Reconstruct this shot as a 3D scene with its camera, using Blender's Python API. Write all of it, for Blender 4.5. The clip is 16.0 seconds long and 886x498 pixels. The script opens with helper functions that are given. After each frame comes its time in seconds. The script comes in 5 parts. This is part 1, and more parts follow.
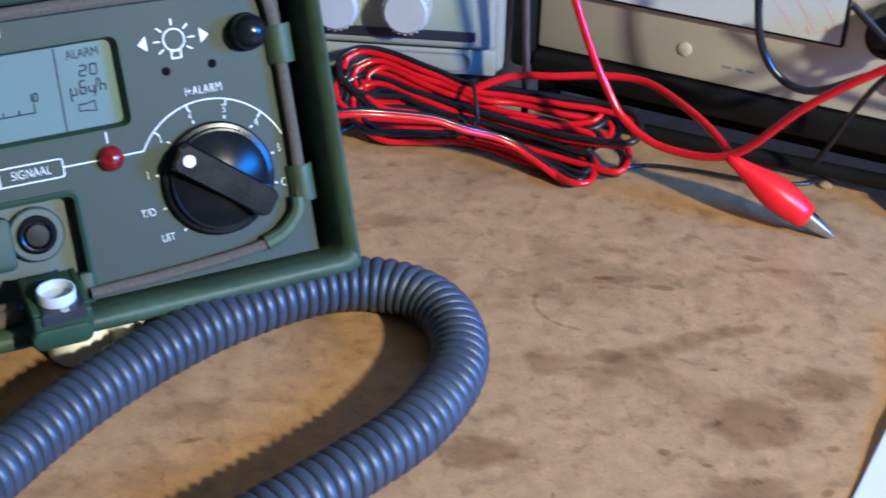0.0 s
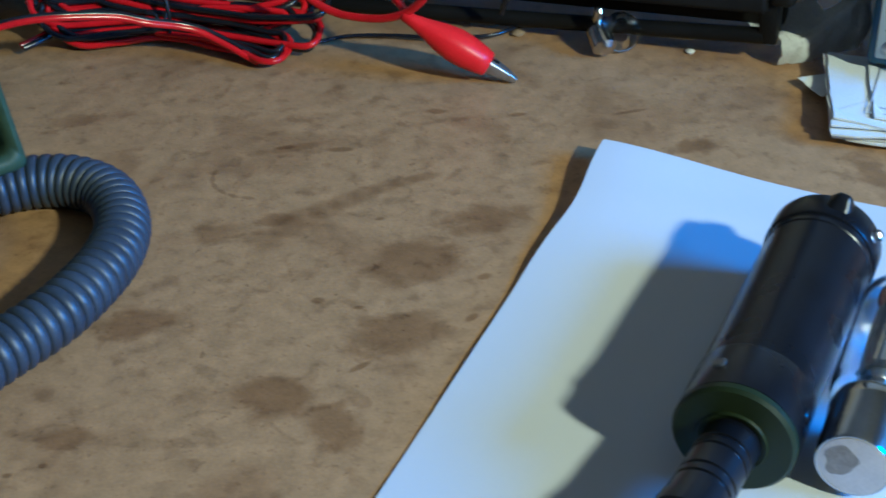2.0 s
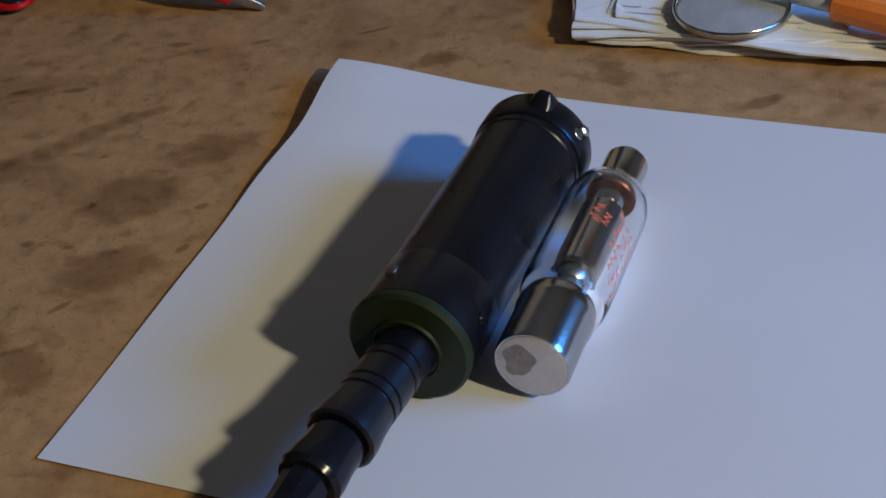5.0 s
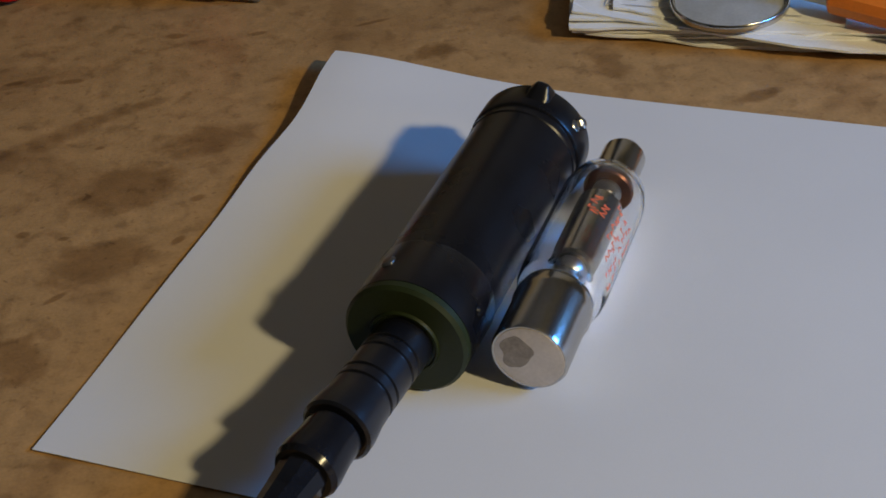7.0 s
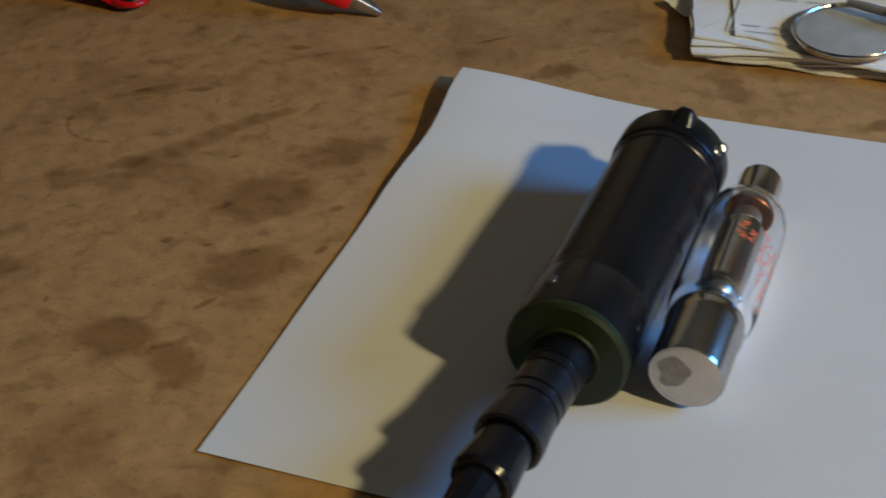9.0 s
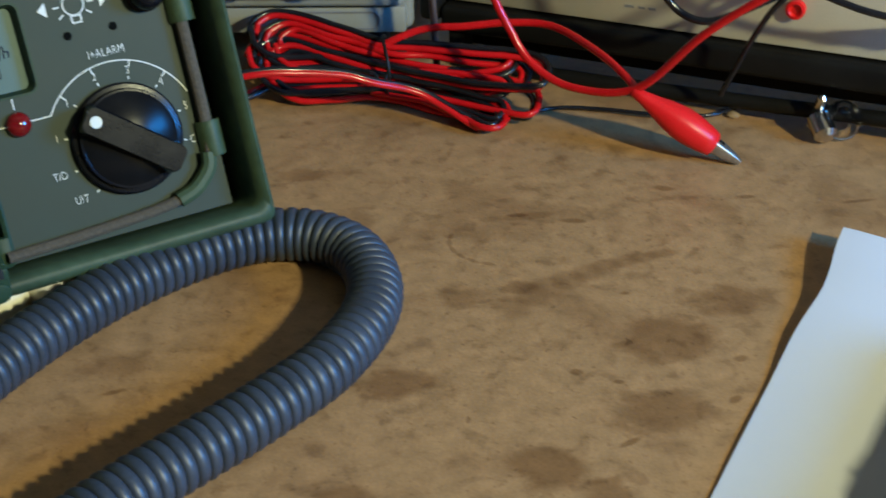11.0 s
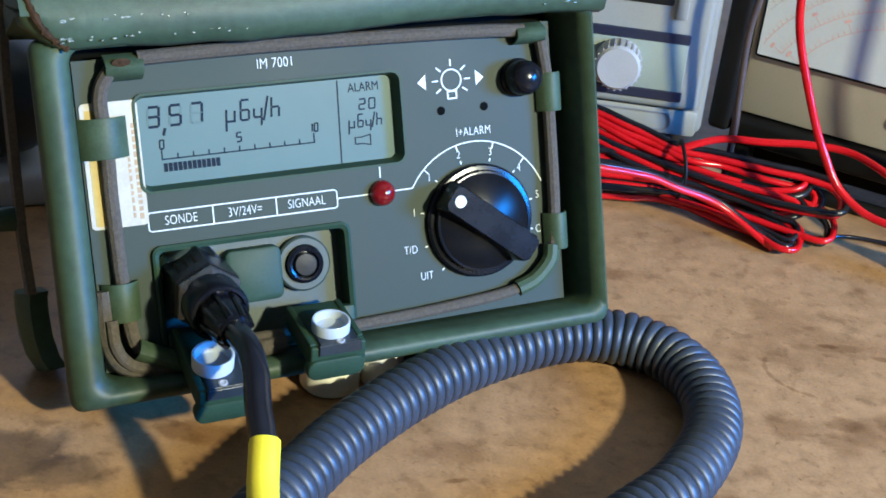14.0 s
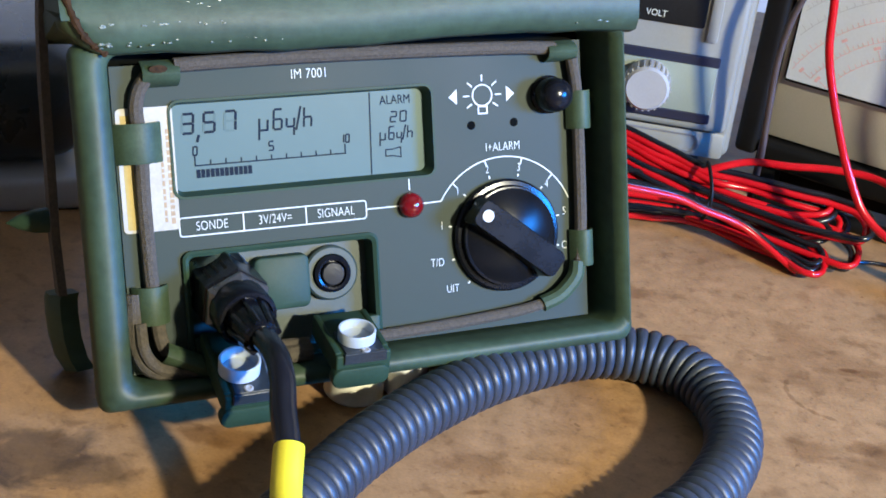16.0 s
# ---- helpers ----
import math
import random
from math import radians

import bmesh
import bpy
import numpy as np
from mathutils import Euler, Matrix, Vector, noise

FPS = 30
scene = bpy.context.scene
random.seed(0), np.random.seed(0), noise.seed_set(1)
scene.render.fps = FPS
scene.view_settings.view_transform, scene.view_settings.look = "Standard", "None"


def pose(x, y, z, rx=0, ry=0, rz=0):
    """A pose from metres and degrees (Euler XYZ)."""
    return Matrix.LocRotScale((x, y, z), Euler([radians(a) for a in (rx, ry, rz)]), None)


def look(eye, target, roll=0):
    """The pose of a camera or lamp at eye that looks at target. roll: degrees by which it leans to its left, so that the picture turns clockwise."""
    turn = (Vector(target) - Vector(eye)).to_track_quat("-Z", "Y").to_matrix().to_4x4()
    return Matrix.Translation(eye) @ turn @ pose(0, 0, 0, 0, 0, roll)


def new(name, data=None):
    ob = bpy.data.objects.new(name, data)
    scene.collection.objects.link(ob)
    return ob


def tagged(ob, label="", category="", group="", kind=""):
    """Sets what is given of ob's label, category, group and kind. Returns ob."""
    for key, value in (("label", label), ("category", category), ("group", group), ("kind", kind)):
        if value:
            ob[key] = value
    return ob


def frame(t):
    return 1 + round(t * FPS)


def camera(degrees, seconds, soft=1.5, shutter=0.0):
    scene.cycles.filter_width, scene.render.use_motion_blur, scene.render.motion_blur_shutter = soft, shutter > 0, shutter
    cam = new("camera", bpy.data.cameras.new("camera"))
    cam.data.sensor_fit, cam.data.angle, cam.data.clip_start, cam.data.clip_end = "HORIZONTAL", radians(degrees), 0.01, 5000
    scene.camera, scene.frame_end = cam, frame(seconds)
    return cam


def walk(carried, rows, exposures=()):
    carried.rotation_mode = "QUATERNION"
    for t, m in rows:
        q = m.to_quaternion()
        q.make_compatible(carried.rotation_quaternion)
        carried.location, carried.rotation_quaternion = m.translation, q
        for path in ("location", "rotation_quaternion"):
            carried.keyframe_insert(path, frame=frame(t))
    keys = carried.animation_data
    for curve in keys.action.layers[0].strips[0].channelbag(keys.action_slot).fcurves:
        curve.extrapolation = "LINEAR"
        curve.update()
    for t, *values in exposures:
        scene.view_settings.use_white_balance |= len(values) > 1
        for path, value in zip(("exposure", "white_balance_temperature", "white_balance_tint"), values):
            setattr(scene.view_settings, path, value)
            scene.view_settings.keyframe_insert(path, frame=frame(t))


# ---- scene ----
cam = camera(33.5, 16.0, soft=1.7, shutter=0.4)
PATH = [
    (0, (0.083, 0.08, 0.306), (0.12, 1.788, -0.734), 3.6),
    (0.5, (0.11, 0.071, 0.303), (0.186, 1.772, -0.747), 2.7),
    (1, (0.135, 0.065, 0.296), (0.231, 1.745, -0.786), 0.7),
    (1.5, (0.157, 0.058, 0.296), (0.254, 1.723, -0.808), -1.0),
    (2, (0.186, 0.053, 0.294), (0.29, 1.705, -0.828), -2.7),
    (2.5, (0.22, 0.047, 0.29), (0.32, 1.691, -0.845), -4.2),
    (3, (0.244, 0.044, 0.283), (0.366, 1.68, -0.861), -5.0),
    (3.5, (0.262, 0.044, 0.277), (0.398, 1.672, -0.878), -5.9),
    (4, (0.266, 0.046, 0.274), (0.406, 1.663, -0.895), -6.3),
    (4.5, (0.267, 0.048, 0.272), (0.411, 1.662, -0.9), -6.3),
    (7, (0.266, 0.049, 0.269), (0.42, 1.658, -0.909), -5.9),
    (7.5, (0.267, 0.049, 0.269), (0.418, 1.657, -0.91), -6.0),
    (8, (0.266, 0.048, 0.269), (0.423, 1.657, -0.908), -6.1),
    (8.5, (0.256, 0.047, 0.274), (0.402, 1.658, -0.903), -5.8),
    (9, (0.224, 0.048, 0.281), (0.368, 1.664, -0.89), -4.3),
    (9.5, (0.193, 0.052, 0.288), (0.336, 1.679, -0.866), -2.8),
    (10, (0.164, 0.057, 0.294), (0.286, 1.702, -0.838), -1.5),
    (10.2, (0.151, 0.058, 0.298), (0.261, 1.714, -0.819), -1.0),
    (12.3, (0.036, 0.065, 0.295), (0.108, 1.808, -0.682), 3.7),
    (12.5, (0.025, 0.072, 0.301), (0.102, 1.803, -0.698), 4.7),
    (13, (0.005, 0.074, 0.302), (0.088, 1.811, -0.686), 6.1),
    (13.5, (-0.009, 0.076, 0.298), (0.058, 1.817, -0.684), 7.4),
    (14, (-0.014, 0.076, 0.298), (0.043, 1.819, -0.682), 8.1),
    (14.5, (-0.015, 0.076, 0.298), (0.031, 1.822, -0.677), 8.5),
    (15, (-0.016, 0.074, 0.297), (0.025, 1.823, -0.672), 8.8),
    (15.5, (-0.016, 0.072, 0.297), (0.013, 1.823, -0.668), 8.9),
    (16, (-0.016, 0.071, 0.298), (0.01, 1.825, -0.663), 9.2),
]
EXPOSURES = [(0, 0.76, 4800, 16), (0.5, 0.58, 4650, 13), (1.0, 0.25, 4550, 8), (1.5, -0.02, 4450, 5), (2.0, -0.06, 4420, -3), (2.5, -0.2, 4650, -1), (3.5, -0.7, 4850, 4), (4.5, -1.0, 5450, 15), (7, -1.0, 7000, 11), (8.5, -0.98, 7150, 9), (9.5, -0.78, 6900, 4), (10.2, -0.42, 6450, 3), (12.3, 0.5, 4600, -13), (13.5, 0.84, 4930, 2), (14.5, 0.9, 5050, 12), (16, 0.9, 5150, 16)]
walk(cam, [(t, look(eye, target, roll)) for t, eye, target, roll in PATH], EXPOSURES)

# ---- light ----
world = bpy.data.worlds.new("room_light")
world.use_nodes = True
world.node_tree.nodes["Background"].inputs[0].default_value = (0.55, 0.75, 1.0, 1)
world.node_tree.nodes["Background"].inputs[1].default_value = 0.032
scene.world = world


def area_lamp(name, eye, target, power, colour, sx, sy):
    data = bpy.data.lights.new(name, "AREA")
    data.shape, data.size, data.size_y = "RECTANGLE", sx, sy
    data.energy, data.color = power, colour
    lamp = new(name, data)
    lamp.matrix_world = look(eye, target)
    return lamp


area_lamp("desk_lamp_light", (1.28, -0.77, 1.04), (0.2, 0.48, 0.0), 46.0, (1.0, 0.84, 0.47), 0.09, 0.09)
area_lamp("window_light", (1.42, -0.01, 0.57), (0.25, 0.42, 0.0), 29.0, (0.06, 0.34, 1.0), 0.5, 0.3)

# ---- materials ----


def mat(name, base, rough=0.5, metal=0.0, vary=0.15, scale=60.0, fine=900.0, bump=0.1, dist=0.0004, dark=None, spec=0.5, rvary=0.1, coat=0.0):
    m = bpy.data.materials.new(name)
    m.use_nodes = True
    nt = m.node_tree
    N, L = nt.nodes, nt.links
    b = N["Principled BSDF"]
    tc = N.new("ShaderNodeTexCoord")
    n1, n2 = N.new("ShaderNodeTexNoise"), N.new("ShaderNodeTexNoise")
    for n, s, d in ((n1, scale, 5), (n2, fine, 3)):
        n.inputs["Scale"].default_value, n.inputs["Detail"].default_value = s, d
        L.new(tc.outputs["Object"], n.inputs["Vector"])
    mix = N.new("ShaderNodeMix")
    mix.data_type = "RGBA"
    lo = dark or tuple(c * (1 - 2 * vary) for c in base)
    hi = tuple(min(1, c * (1 + vary)) for c in base)
    mix.inputs[6].default_value, mix.inputs[7].default_value = (*lo, 1), (*hi, 1)
    ramp = N.new("ShaderNodeMapRange")
    ramp.inputs[1].default_value, ramp.inputs[2].default_value = 0.3, 0.7
    add = N.new("ShaderNodeMath")
    add.operation = "MULTIPLY_ADD"
    add.inputs[1].default_value = 0.35
    L.new(n2.outputs[0], add.inputs[0])
    sc = N.new("ShaderNodeMath")
    sc.operation = "MULTIPLY"
    sc.inputs[1].default_value = 0.65
    L.new(n1.outputs[0], sc.inputs[0])
    L.new(sc.outputs[0], add.inputs[2])
    L.new(add.outputs[0], ramp.inputs[0])
    L.new(ramp.outputs[0], mix.inputs[0])
    L.new(mix.outputs[2], b.inputs["Base Color"])
    rr = N.new("ShaderNodeMapRange")
    rr.inputs[3].default_value, rr.inputs[4].default_value = max(0.02, rough - rvary), min(1, rough + rvary)
    L.new(n1.outputs[0], rr.inputs[0])
    L.new(rr.outputs[0], b.inputs["Roughness"])
    b.inputs["Metallic"].default_value = metal
    b.inputs["Specular IOR Level"].default_value = spec
    b.inputs["Coat Weight"].default_value = coat
    if bump:
        bp = N.new("ShaderNodeBump")
        bp.inputs["Strength"].default_value, bp.inputs["Distance"].default_value = bump, dist
        L.new(n2.outputs[0], bp.inputs["Height"])
        L.new(bp.outputs[0], b.inputs["Normal"])
    return m


def clear(name, colour, rough=0.02, ior=1.45):
    m = bpy.data.materials.new(name)
    m.use_nodes = True
    b = m.node_tree.nodes["Principled BSDF"]
    b.inputs["Base Color"].default_value = (*colour, 1)
    b.inputs["Transmission Weight"].default_value = 1.0
    b.inputs["Roughness"].default_value, b.inputs["IOR"].default_value = rough, ior
    return m


GREEN = mat("green_vinyl", (0.045, 0.072, 0.04), 0.52, vary=0.24, scale=30, fine=260, bump=0.3, spec=0.35)
GREEN_TAB = mat("green_tab", (0.052, 0.078, 0.04), 0.55, vary=0.2, scale=90, bump=0.14, spec=0.3)
KNOB_TOP = mat("worn_black_plastic", (0.007, 0.007, 0.0075), 0.24, vary=0.2, scale=80, bump=0.03, spec=0.13, rvary=0.04)
CASE_SHEEN = mat("dark_padded_vinyl", (0.022, 0.028, 0.034), 0.28, vary=0.3, scale=25, bump=0.2)
DARK_STEEL = mat("blackened_steel", (0.24, 0.24, 0.245), 0.3, 0.9, vary=0.2, scale=120, bump=0.06)
GREEN_DARK = mat("dark_green_plastic", (0.026, 0.05, 0.028), 0.5, vary=0.12, scale=60, spec=0.18)
PANEL = mat("grey_green_panel", (0.037, 0.049, 0.037), 0.52, vary=0.08, scale=40, fine=2500, bump=0.08, spec=0.17)
RECESS = mat("panel_recess", (0.037, 0.051, 0.036), 0.5, vary=0.1, scale=60)
BLACK = mat("black_plastic", (0.007, 0.0075, 0.010), 0.2, vary=0.2, scale=80, bump=0.05, spec=0.25, rvary=0.05)
BLACK_MATT = mat("black_anodised", (0.006, 0.006, 0.0075), 0.29, vary=0.2, scale=50, fine=1800, bump=0.08, spec=0.34)
NECK = mat("black_satin_metal", (0.005, 0.0055, 0.008), 0.27, vary=0.2, scale=60, fine=1500, bump=0.05, spec=0.6)
RUBBER = mat("blue_grey_rubber", (0.036, 0.045, 0.063), 0.44, vary=0.2, scale=70, bump=0.1)
CABLE_BLACK = mat("black_cable", (0.009, 0.009, 0.012), 0.22, vary=0.2, scale=80, spec=0.5)
YELLOW = mat("yellow_sleeve", (0.85, 0.72, 0.02), 0.4, vary=0.06, scale=60)
RED = mat("red_wire", (0.5, 0.004, 0.007), 0.2, vary=0.14, scale=80, spec=0.42)
RED_BOOT = mat("red_boot", (0.68, 0.01, 0.012), 0.36, vary=0.1, scale=60, spec=0.3)
LED_RED = mat("red_lens", (0.16, 0.004, 0.006), 0.12, vary=0.2, scale=300, bump=0.0, coat=0.5)
WHITE_INK = mat("white_ink", (0.62, 0.64, 0.6), 0.5, vary=0.05, scale=200, bump=0.0)
LCD = mat("lcd_glass", (0.108, 0.156, 0.142), 0.35, vary=0.05, scale=12, fine=60, bump=0.0, spec=0.08)
LCD_INK = mat("lcd_segment", (0.012, 0.018, 0.03), 0.5, vary=0.05, bump=0.0, spec=0.05)
LCD_GHOST = mat("lcd_ghost_segment", (0.096, 0.14, 0.13), 0.4, vary=0.05, bump=0.0, spec=0.08)
CORD = mat("grey_brown_cord", (0.098, 0.08, 0.055), 0.9, vary=0.22, scale=900, fine=2600, bump=0.9, dist=0.0006)
MILKY = mat("milky_plastic", (0.46, 0.5, 0.53), 0.3, vary=0.05, scale=60, bump=0.03)
CREAM = mat("cream_plastic", (0.8, 0.76, 0.58), 0.4, vary=0.08, scale=50, bump=0.03)
CHROME = mat("chrome", (0.58, 0.55, 0.5), 0.19, 1.0, vary=0.1, scale=60, bump=0.02, rvary=0.05)
STEEL = mat("worn_steel", (0.5, 0.49, 0.47), 0.3, 1.0, vary=0.2, scale=120, bump=0.06)
SHADE_BLACK = mat("shade_black", (0.004, 0.0045, 0.004), 0.9, vary=0.2, scale=200, spec=0.05)
DULL = mat("dull_cap_face", (0.62, 0.57, 0.55), 0.4, 0.6, vary=0.08, scale=110, bump=0.1)
COPPER = mat("copper_brown", (0.11, 0.042, 0.026), 0.35, 0.8, vary=0.25, scale=200)
ORANGE_INK = mat("orange_ink", (0.75, 0.14, 0.06), 0.5, vary=0.1, bump=0.0)
JAW_STEEL = mat("dull_jaw_steel", (0.4, 0.36, 0.31), 0.42, 0.9, vary=0.2, scale=200, bump=0.06)
TAN_SCRAP = mat("tan_scrap", (0.32, 0.22, 0.12), 0.7, vary=0.2, scale=200)
FADED_PRINT = mat("faded_gold_print", (0.34, 0.23, 0.12), 0.5, vary=0.1, scale=200)
PAPER = mat("white_paper", (0.62, 0.62, 0.625), 0.75, vary=0.02, scale=14, fine=2200, bump=0.06)
SHEET = mat("used_paper", (0.74, 0.74, 0.73), 0.75, vary=0.06, scale=30, bump=0.1)
SHEET_OLD = mat("yellowed_paper", (0.69, 0.67, 0.63), 0.8, vary=0.1, scale=40, bump=0.2)
TISSUE = mat("white_tissue", (0.84, 0.83, 0.8), 0.85, vary=0.1, scale=60, bump=0.5)
PS_GREY = mat("light_grey_plastic", (0.26, 0.26, 0.232), 0.45, vary=0.05, scale=30)
PS_PANEL = mat("pale_green_grey_panel", (0.225, 0.255, 0.21), 0.45, vary=0.05, scale=30)
PS_BAR = mat("dark_blue_band", (0.018, 0.02, 0.04), 0.35, vary=0.1)
KNOB_GREY = mat("pale_grey_knob", (0.36, 0.36, 0.36), 0.4, vary=0.05, scale=60)
BEIGE = mat("beige_panel", (0.52, 0.475, 0.38), 0.45, vary=0.07, scale=28, fine=1200, bump=0.06)
CASE_BLACK = mat("black_case", (0.009, 0.0085, 0.008), 0.5, vary=0.25, scale=40, bump=0.15, spec=0.18)
DIAL = mat("white_dial", (0.54, 0.56, 0.57), 0.4, vary=0.04, scale=30, bump=0.0)
GREY_INK = mat("grey_ink", (0.2, 0.2, 0.22), 0.6, vary=0.1, bump=0.0)
BLUE_CASE = mat("teal_blue_case", (0.02, 0.09, 0.17), 0.4, vary=0.15, scale=40)
GREY_FACE = mat("grey_blue_face", (0.42, 0.47, 0.5), 0.45, vary=0.05, scale=30)
ORANGE = mat("orange_plastic", (0.8, 0.22, 0.03), 0.4, vary=0.1, scale=60)
GOLD = mat("gold_label_edge", (0.42, 0.3, 0.06), 0.5, 0.0, vary=0.1, scale=100)
LABEL = mat("silver_label", (0.42, 0.385, 0.31), 0.45, 0.0, vary=0.1, scale=160)
BROWN_WIRE = mat("brown_wire", (0.07, 0.05, 0.045), 0.45, vary=0.2)
# paler than the other walls, added as a reflector for the bench
WALL_REFLECT = mat("pale_reflecting_wall", (0.6, 0.6, 0.6), 0.8, vary=0.05, scale=3, bump=0.05)
OLIVE = mat("olive_ring", (0.015, 0.023, 0.007), 0.45, vary=0.15, scale=80, spec=0.3)
DIAL_GREY = mat("faded_grey_ink", (0.42, 0.42, 0.43), 0.6, vary=0.1, bump=0.0)
DIAL_PINK = mat("faded_pink_ink", (0.66, 0.4, 0.38), 0.6, vary=0.1, bump=0.0)
GLINT_FLECK = mat("worn_vinyl_glint", (0.2, 0.24, 0.21), 0.22, vary=0.3, scale=400)
TIN = mat("matt_tin", (0.6, 0.61, 0.62), 0.42, 0.55, vary=0.1, scale=90, bump=0.04)
WHITE_PLASTIC = mat("white_plastic", (0.84, 0.83, 0.8), 0.4, vary=0.04, scale=60, bump=0.03)
SMUDGE = mat("grey_smudge", (0.29, 0.265, 0.265), 0.5, 0.3, vary=0.2, scale=300)
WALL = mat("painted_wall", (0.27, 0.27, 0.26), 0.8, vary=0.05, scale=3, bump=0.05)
RUST = mat("rust_stain", (0.05, 0.026, 0.01), 0.7, vary=0.4, scale=250, spec=0.1)
GLASS = clear("tube_glass", (0.98, 0.99, 1.0), 0.0, 1.3)
BEAD = clear("clear_plastic", (0.95, 0.98, 1.0), 0.12, 1.3)


def board_material(stains):
    """Worn brown hardboard with speckle, blotches, named stains and painted shade."""
    m = mat("worn_brown_board", (0.42, 0.24, 0.097), 0.48, vary=0.14, scale=130, fine=800, bump=0.2, dist=0.0004, rvary=0.1)
    nt = m.node_tree
    N, L = nt.nodes, nt.links
    b = N["Principled BSDF"]
    tc = N.new("ShaderNodeTexCoord")
    colour = b.inputs["Base Color"].links[0].from_socket

    def noise_tex(scale, detail, dist=0.0):
        n = N.new("ShaderNodeTexNoise")
        n.inputs["Scale"].default_value, n.inputs["Detail"].default_value, n.inputs["Distortion"].default_value = scale, detail, dist
        L.new(tc.outputs["Object"], n.inputs["Vector"])
        return n.outputs[0]

    def ramp(sock, a, b2, lo, hi):
        r = N.new("ShaderNodeMapRange")
        r.interpolation_type = "SMOOTHSTEP"
        for i, v in enumerate((a, b2, lo, hi)):
            r.inputs[i + 1].default_value = v
        L.new(sock, r.inputs[0])
        return r.outputs[0]

    def darken(colour, mask, tint):
        mx = N.new("ShaderNodeMix")
        mx.data_type, mx.blend_type = "RGBA", "MULTIPLY"
        mx.inputs[7].default_value = (*tint, 1)
        L.new(mask, mx.inputs[0])
        L.new(colour, mx.inputs[6])
        return mx.outputs[2]

    colour = darken(colour, ramp(noise_tex(22, 4, 0.6), 0.50, 0.70, 0, 0.55), (0.56, 0.48, 0.4))
    colour = darken(colour, ramp(noise_tex(110, 6, 0.4), 0.52, 0.72, 0, 0.55), (0.5, 0.44, 0.38))
    colour = darken(colour, ramp(noise_tex(330, 4), 0.58, 0.74, 0, 0.4), (0.4, 0.32, 0.25))
    colour = darken(colour, ramp(noise_tex(38, 7, 1.6), 0.57, 0.66, 0, 0.16), (0.66, 0.6, 0.46))
    colour = darken(colour, ramp(noise_tex(62, 8, 0.9), 0.61, 0.68, 0, 0.25), (0.58, 0.5, 0.42))
    colour = darken(colour, ramp(noise_tex(210, 5, 0.3), 0.68, 0.74, 0, 0.5), (0.35, 0.28, 0.2))
    wob = noise_tex(75, 7, 0.8)
    for x, y, sx, sy, turn, deep, rag, tint in stains:
        mp = N.new("ShaderNodeMapping")
        mp.vector_type = "TEXTURE"
        mp.inputs["Location"].default_value = (x, y, 0)
        mp.inputs["Rotation"].default_value = (0, 0, radians(turn))
        mp.inputs["Scale"].default_value = (sx, sy, 1)
        L.new(tc.outputs["Object"], mp.inputs["Vector"])
        ln = N.new("ShaderNodeVectorMath")
        ln.operation = "LENGTH"
        L.new(mp.outputs[0], ln.inputs[0])
        ad = N.new("ShaderNodeMath")
        ad.operation = "MULTIPLY_ADD"
        ad.inputs[1].default_value = rag
        L.new(wob, ad.inputs[0])
        L.new(ln.outputs["Value"], ad.inputs[2])
        colour = darken(colour, ramp(ad.outputs[0], 0.4 + 0.5 * rag, 0.87 + 0.5 * rag, deep, 0), tint)
    L.new(colour, b.inputs["Base Color"])
    return m


BROWN_TINT, SHADE_GRIME_TINT = (0.5, 0.41, 0.3), (0.42, 0.42, 0.44)
STAINS_AND_SHADE = []
for x, y, sx, sy, deep in ((0.232, 0.503, 0.024, 0.016, 0.7), (0.203, 0.480, 0.030, 0.021, 0.75), (0.195, 0.438, 0.024, 0.018, 0.75), (0.154, 0.412, 0.020, 0.016, 0.8), (0.108, 0.456, 0.021, 0.012, 0.75), (0.131, 0.509, 0.014, 0.011, 0.6),
                           (0.091, 0.564, 0.012, 0.018, 0.4), (0.070, 0.603, 0.017, 0.008, 0.45), (0.152, 0.514, 0.010, 0.007, 0.6), (0.172, 0.395, 0.013, 0.016, 0.7), (0.319, 0.543, 0.013, 0.009, 0.75), (0.160, 0.566, 0.020, 0.004, 0.5),
                           (0.378, 0.515, 0.010, 0.020, 0.7), (0.422, 0.476, 0.016, 0.005, 0.8), (0.012, 0.470, 0.016, 0.010, 0.5), (0.091, 0.400, 0.012, 0.007, 0.7), (-0.071, 0.464, 0.020, 0.009, 0.7)):
    STAINS_AND_SHADE.append((x, y, sx, sy, 8, deep, 1.2, BROWN_TINT))
# small dark spots
for x, y, sx, sy, turn in ((0.192, 0.509, 0.0034, 0.0020, 10), (0.226, 0.467, 0.0042, 0.0030, 20), (0.168, 0.461, 0.0036, 0.0028, 0), (0.181, 0.423, 0.0060, 0.0018, 32), (0.219, 0.444, 0.0040, 0.0022, 40), (0.297, 0.574, 0.0110, 0.0018, 10), (0.220, 0.587, 0.0075, 0.0034, -8),
                           (0.252, 0.579, 0.0055, 0.0026, 0), (0.179, 0.562, 0.0075, 0.0026, -6), (0.157, 0.567, 0.0060, 0.0022, 0), (0.182, 0.455, 0.0028, 0.0016, 0), (0.068, 0.392, 0.0030, 0.0016, 30), (0.075, 0.386, 0.0026, 0.0018, 0), (0.085, 0.389, 0.0022, 0.0016, 0), (0.013, 0.455, 0.0060, 0.0018, 20)):
    STAINS_AND_SHADE.append((x, y, sx, sy, turn, 0.75, 0.9, BROWN_TINT))
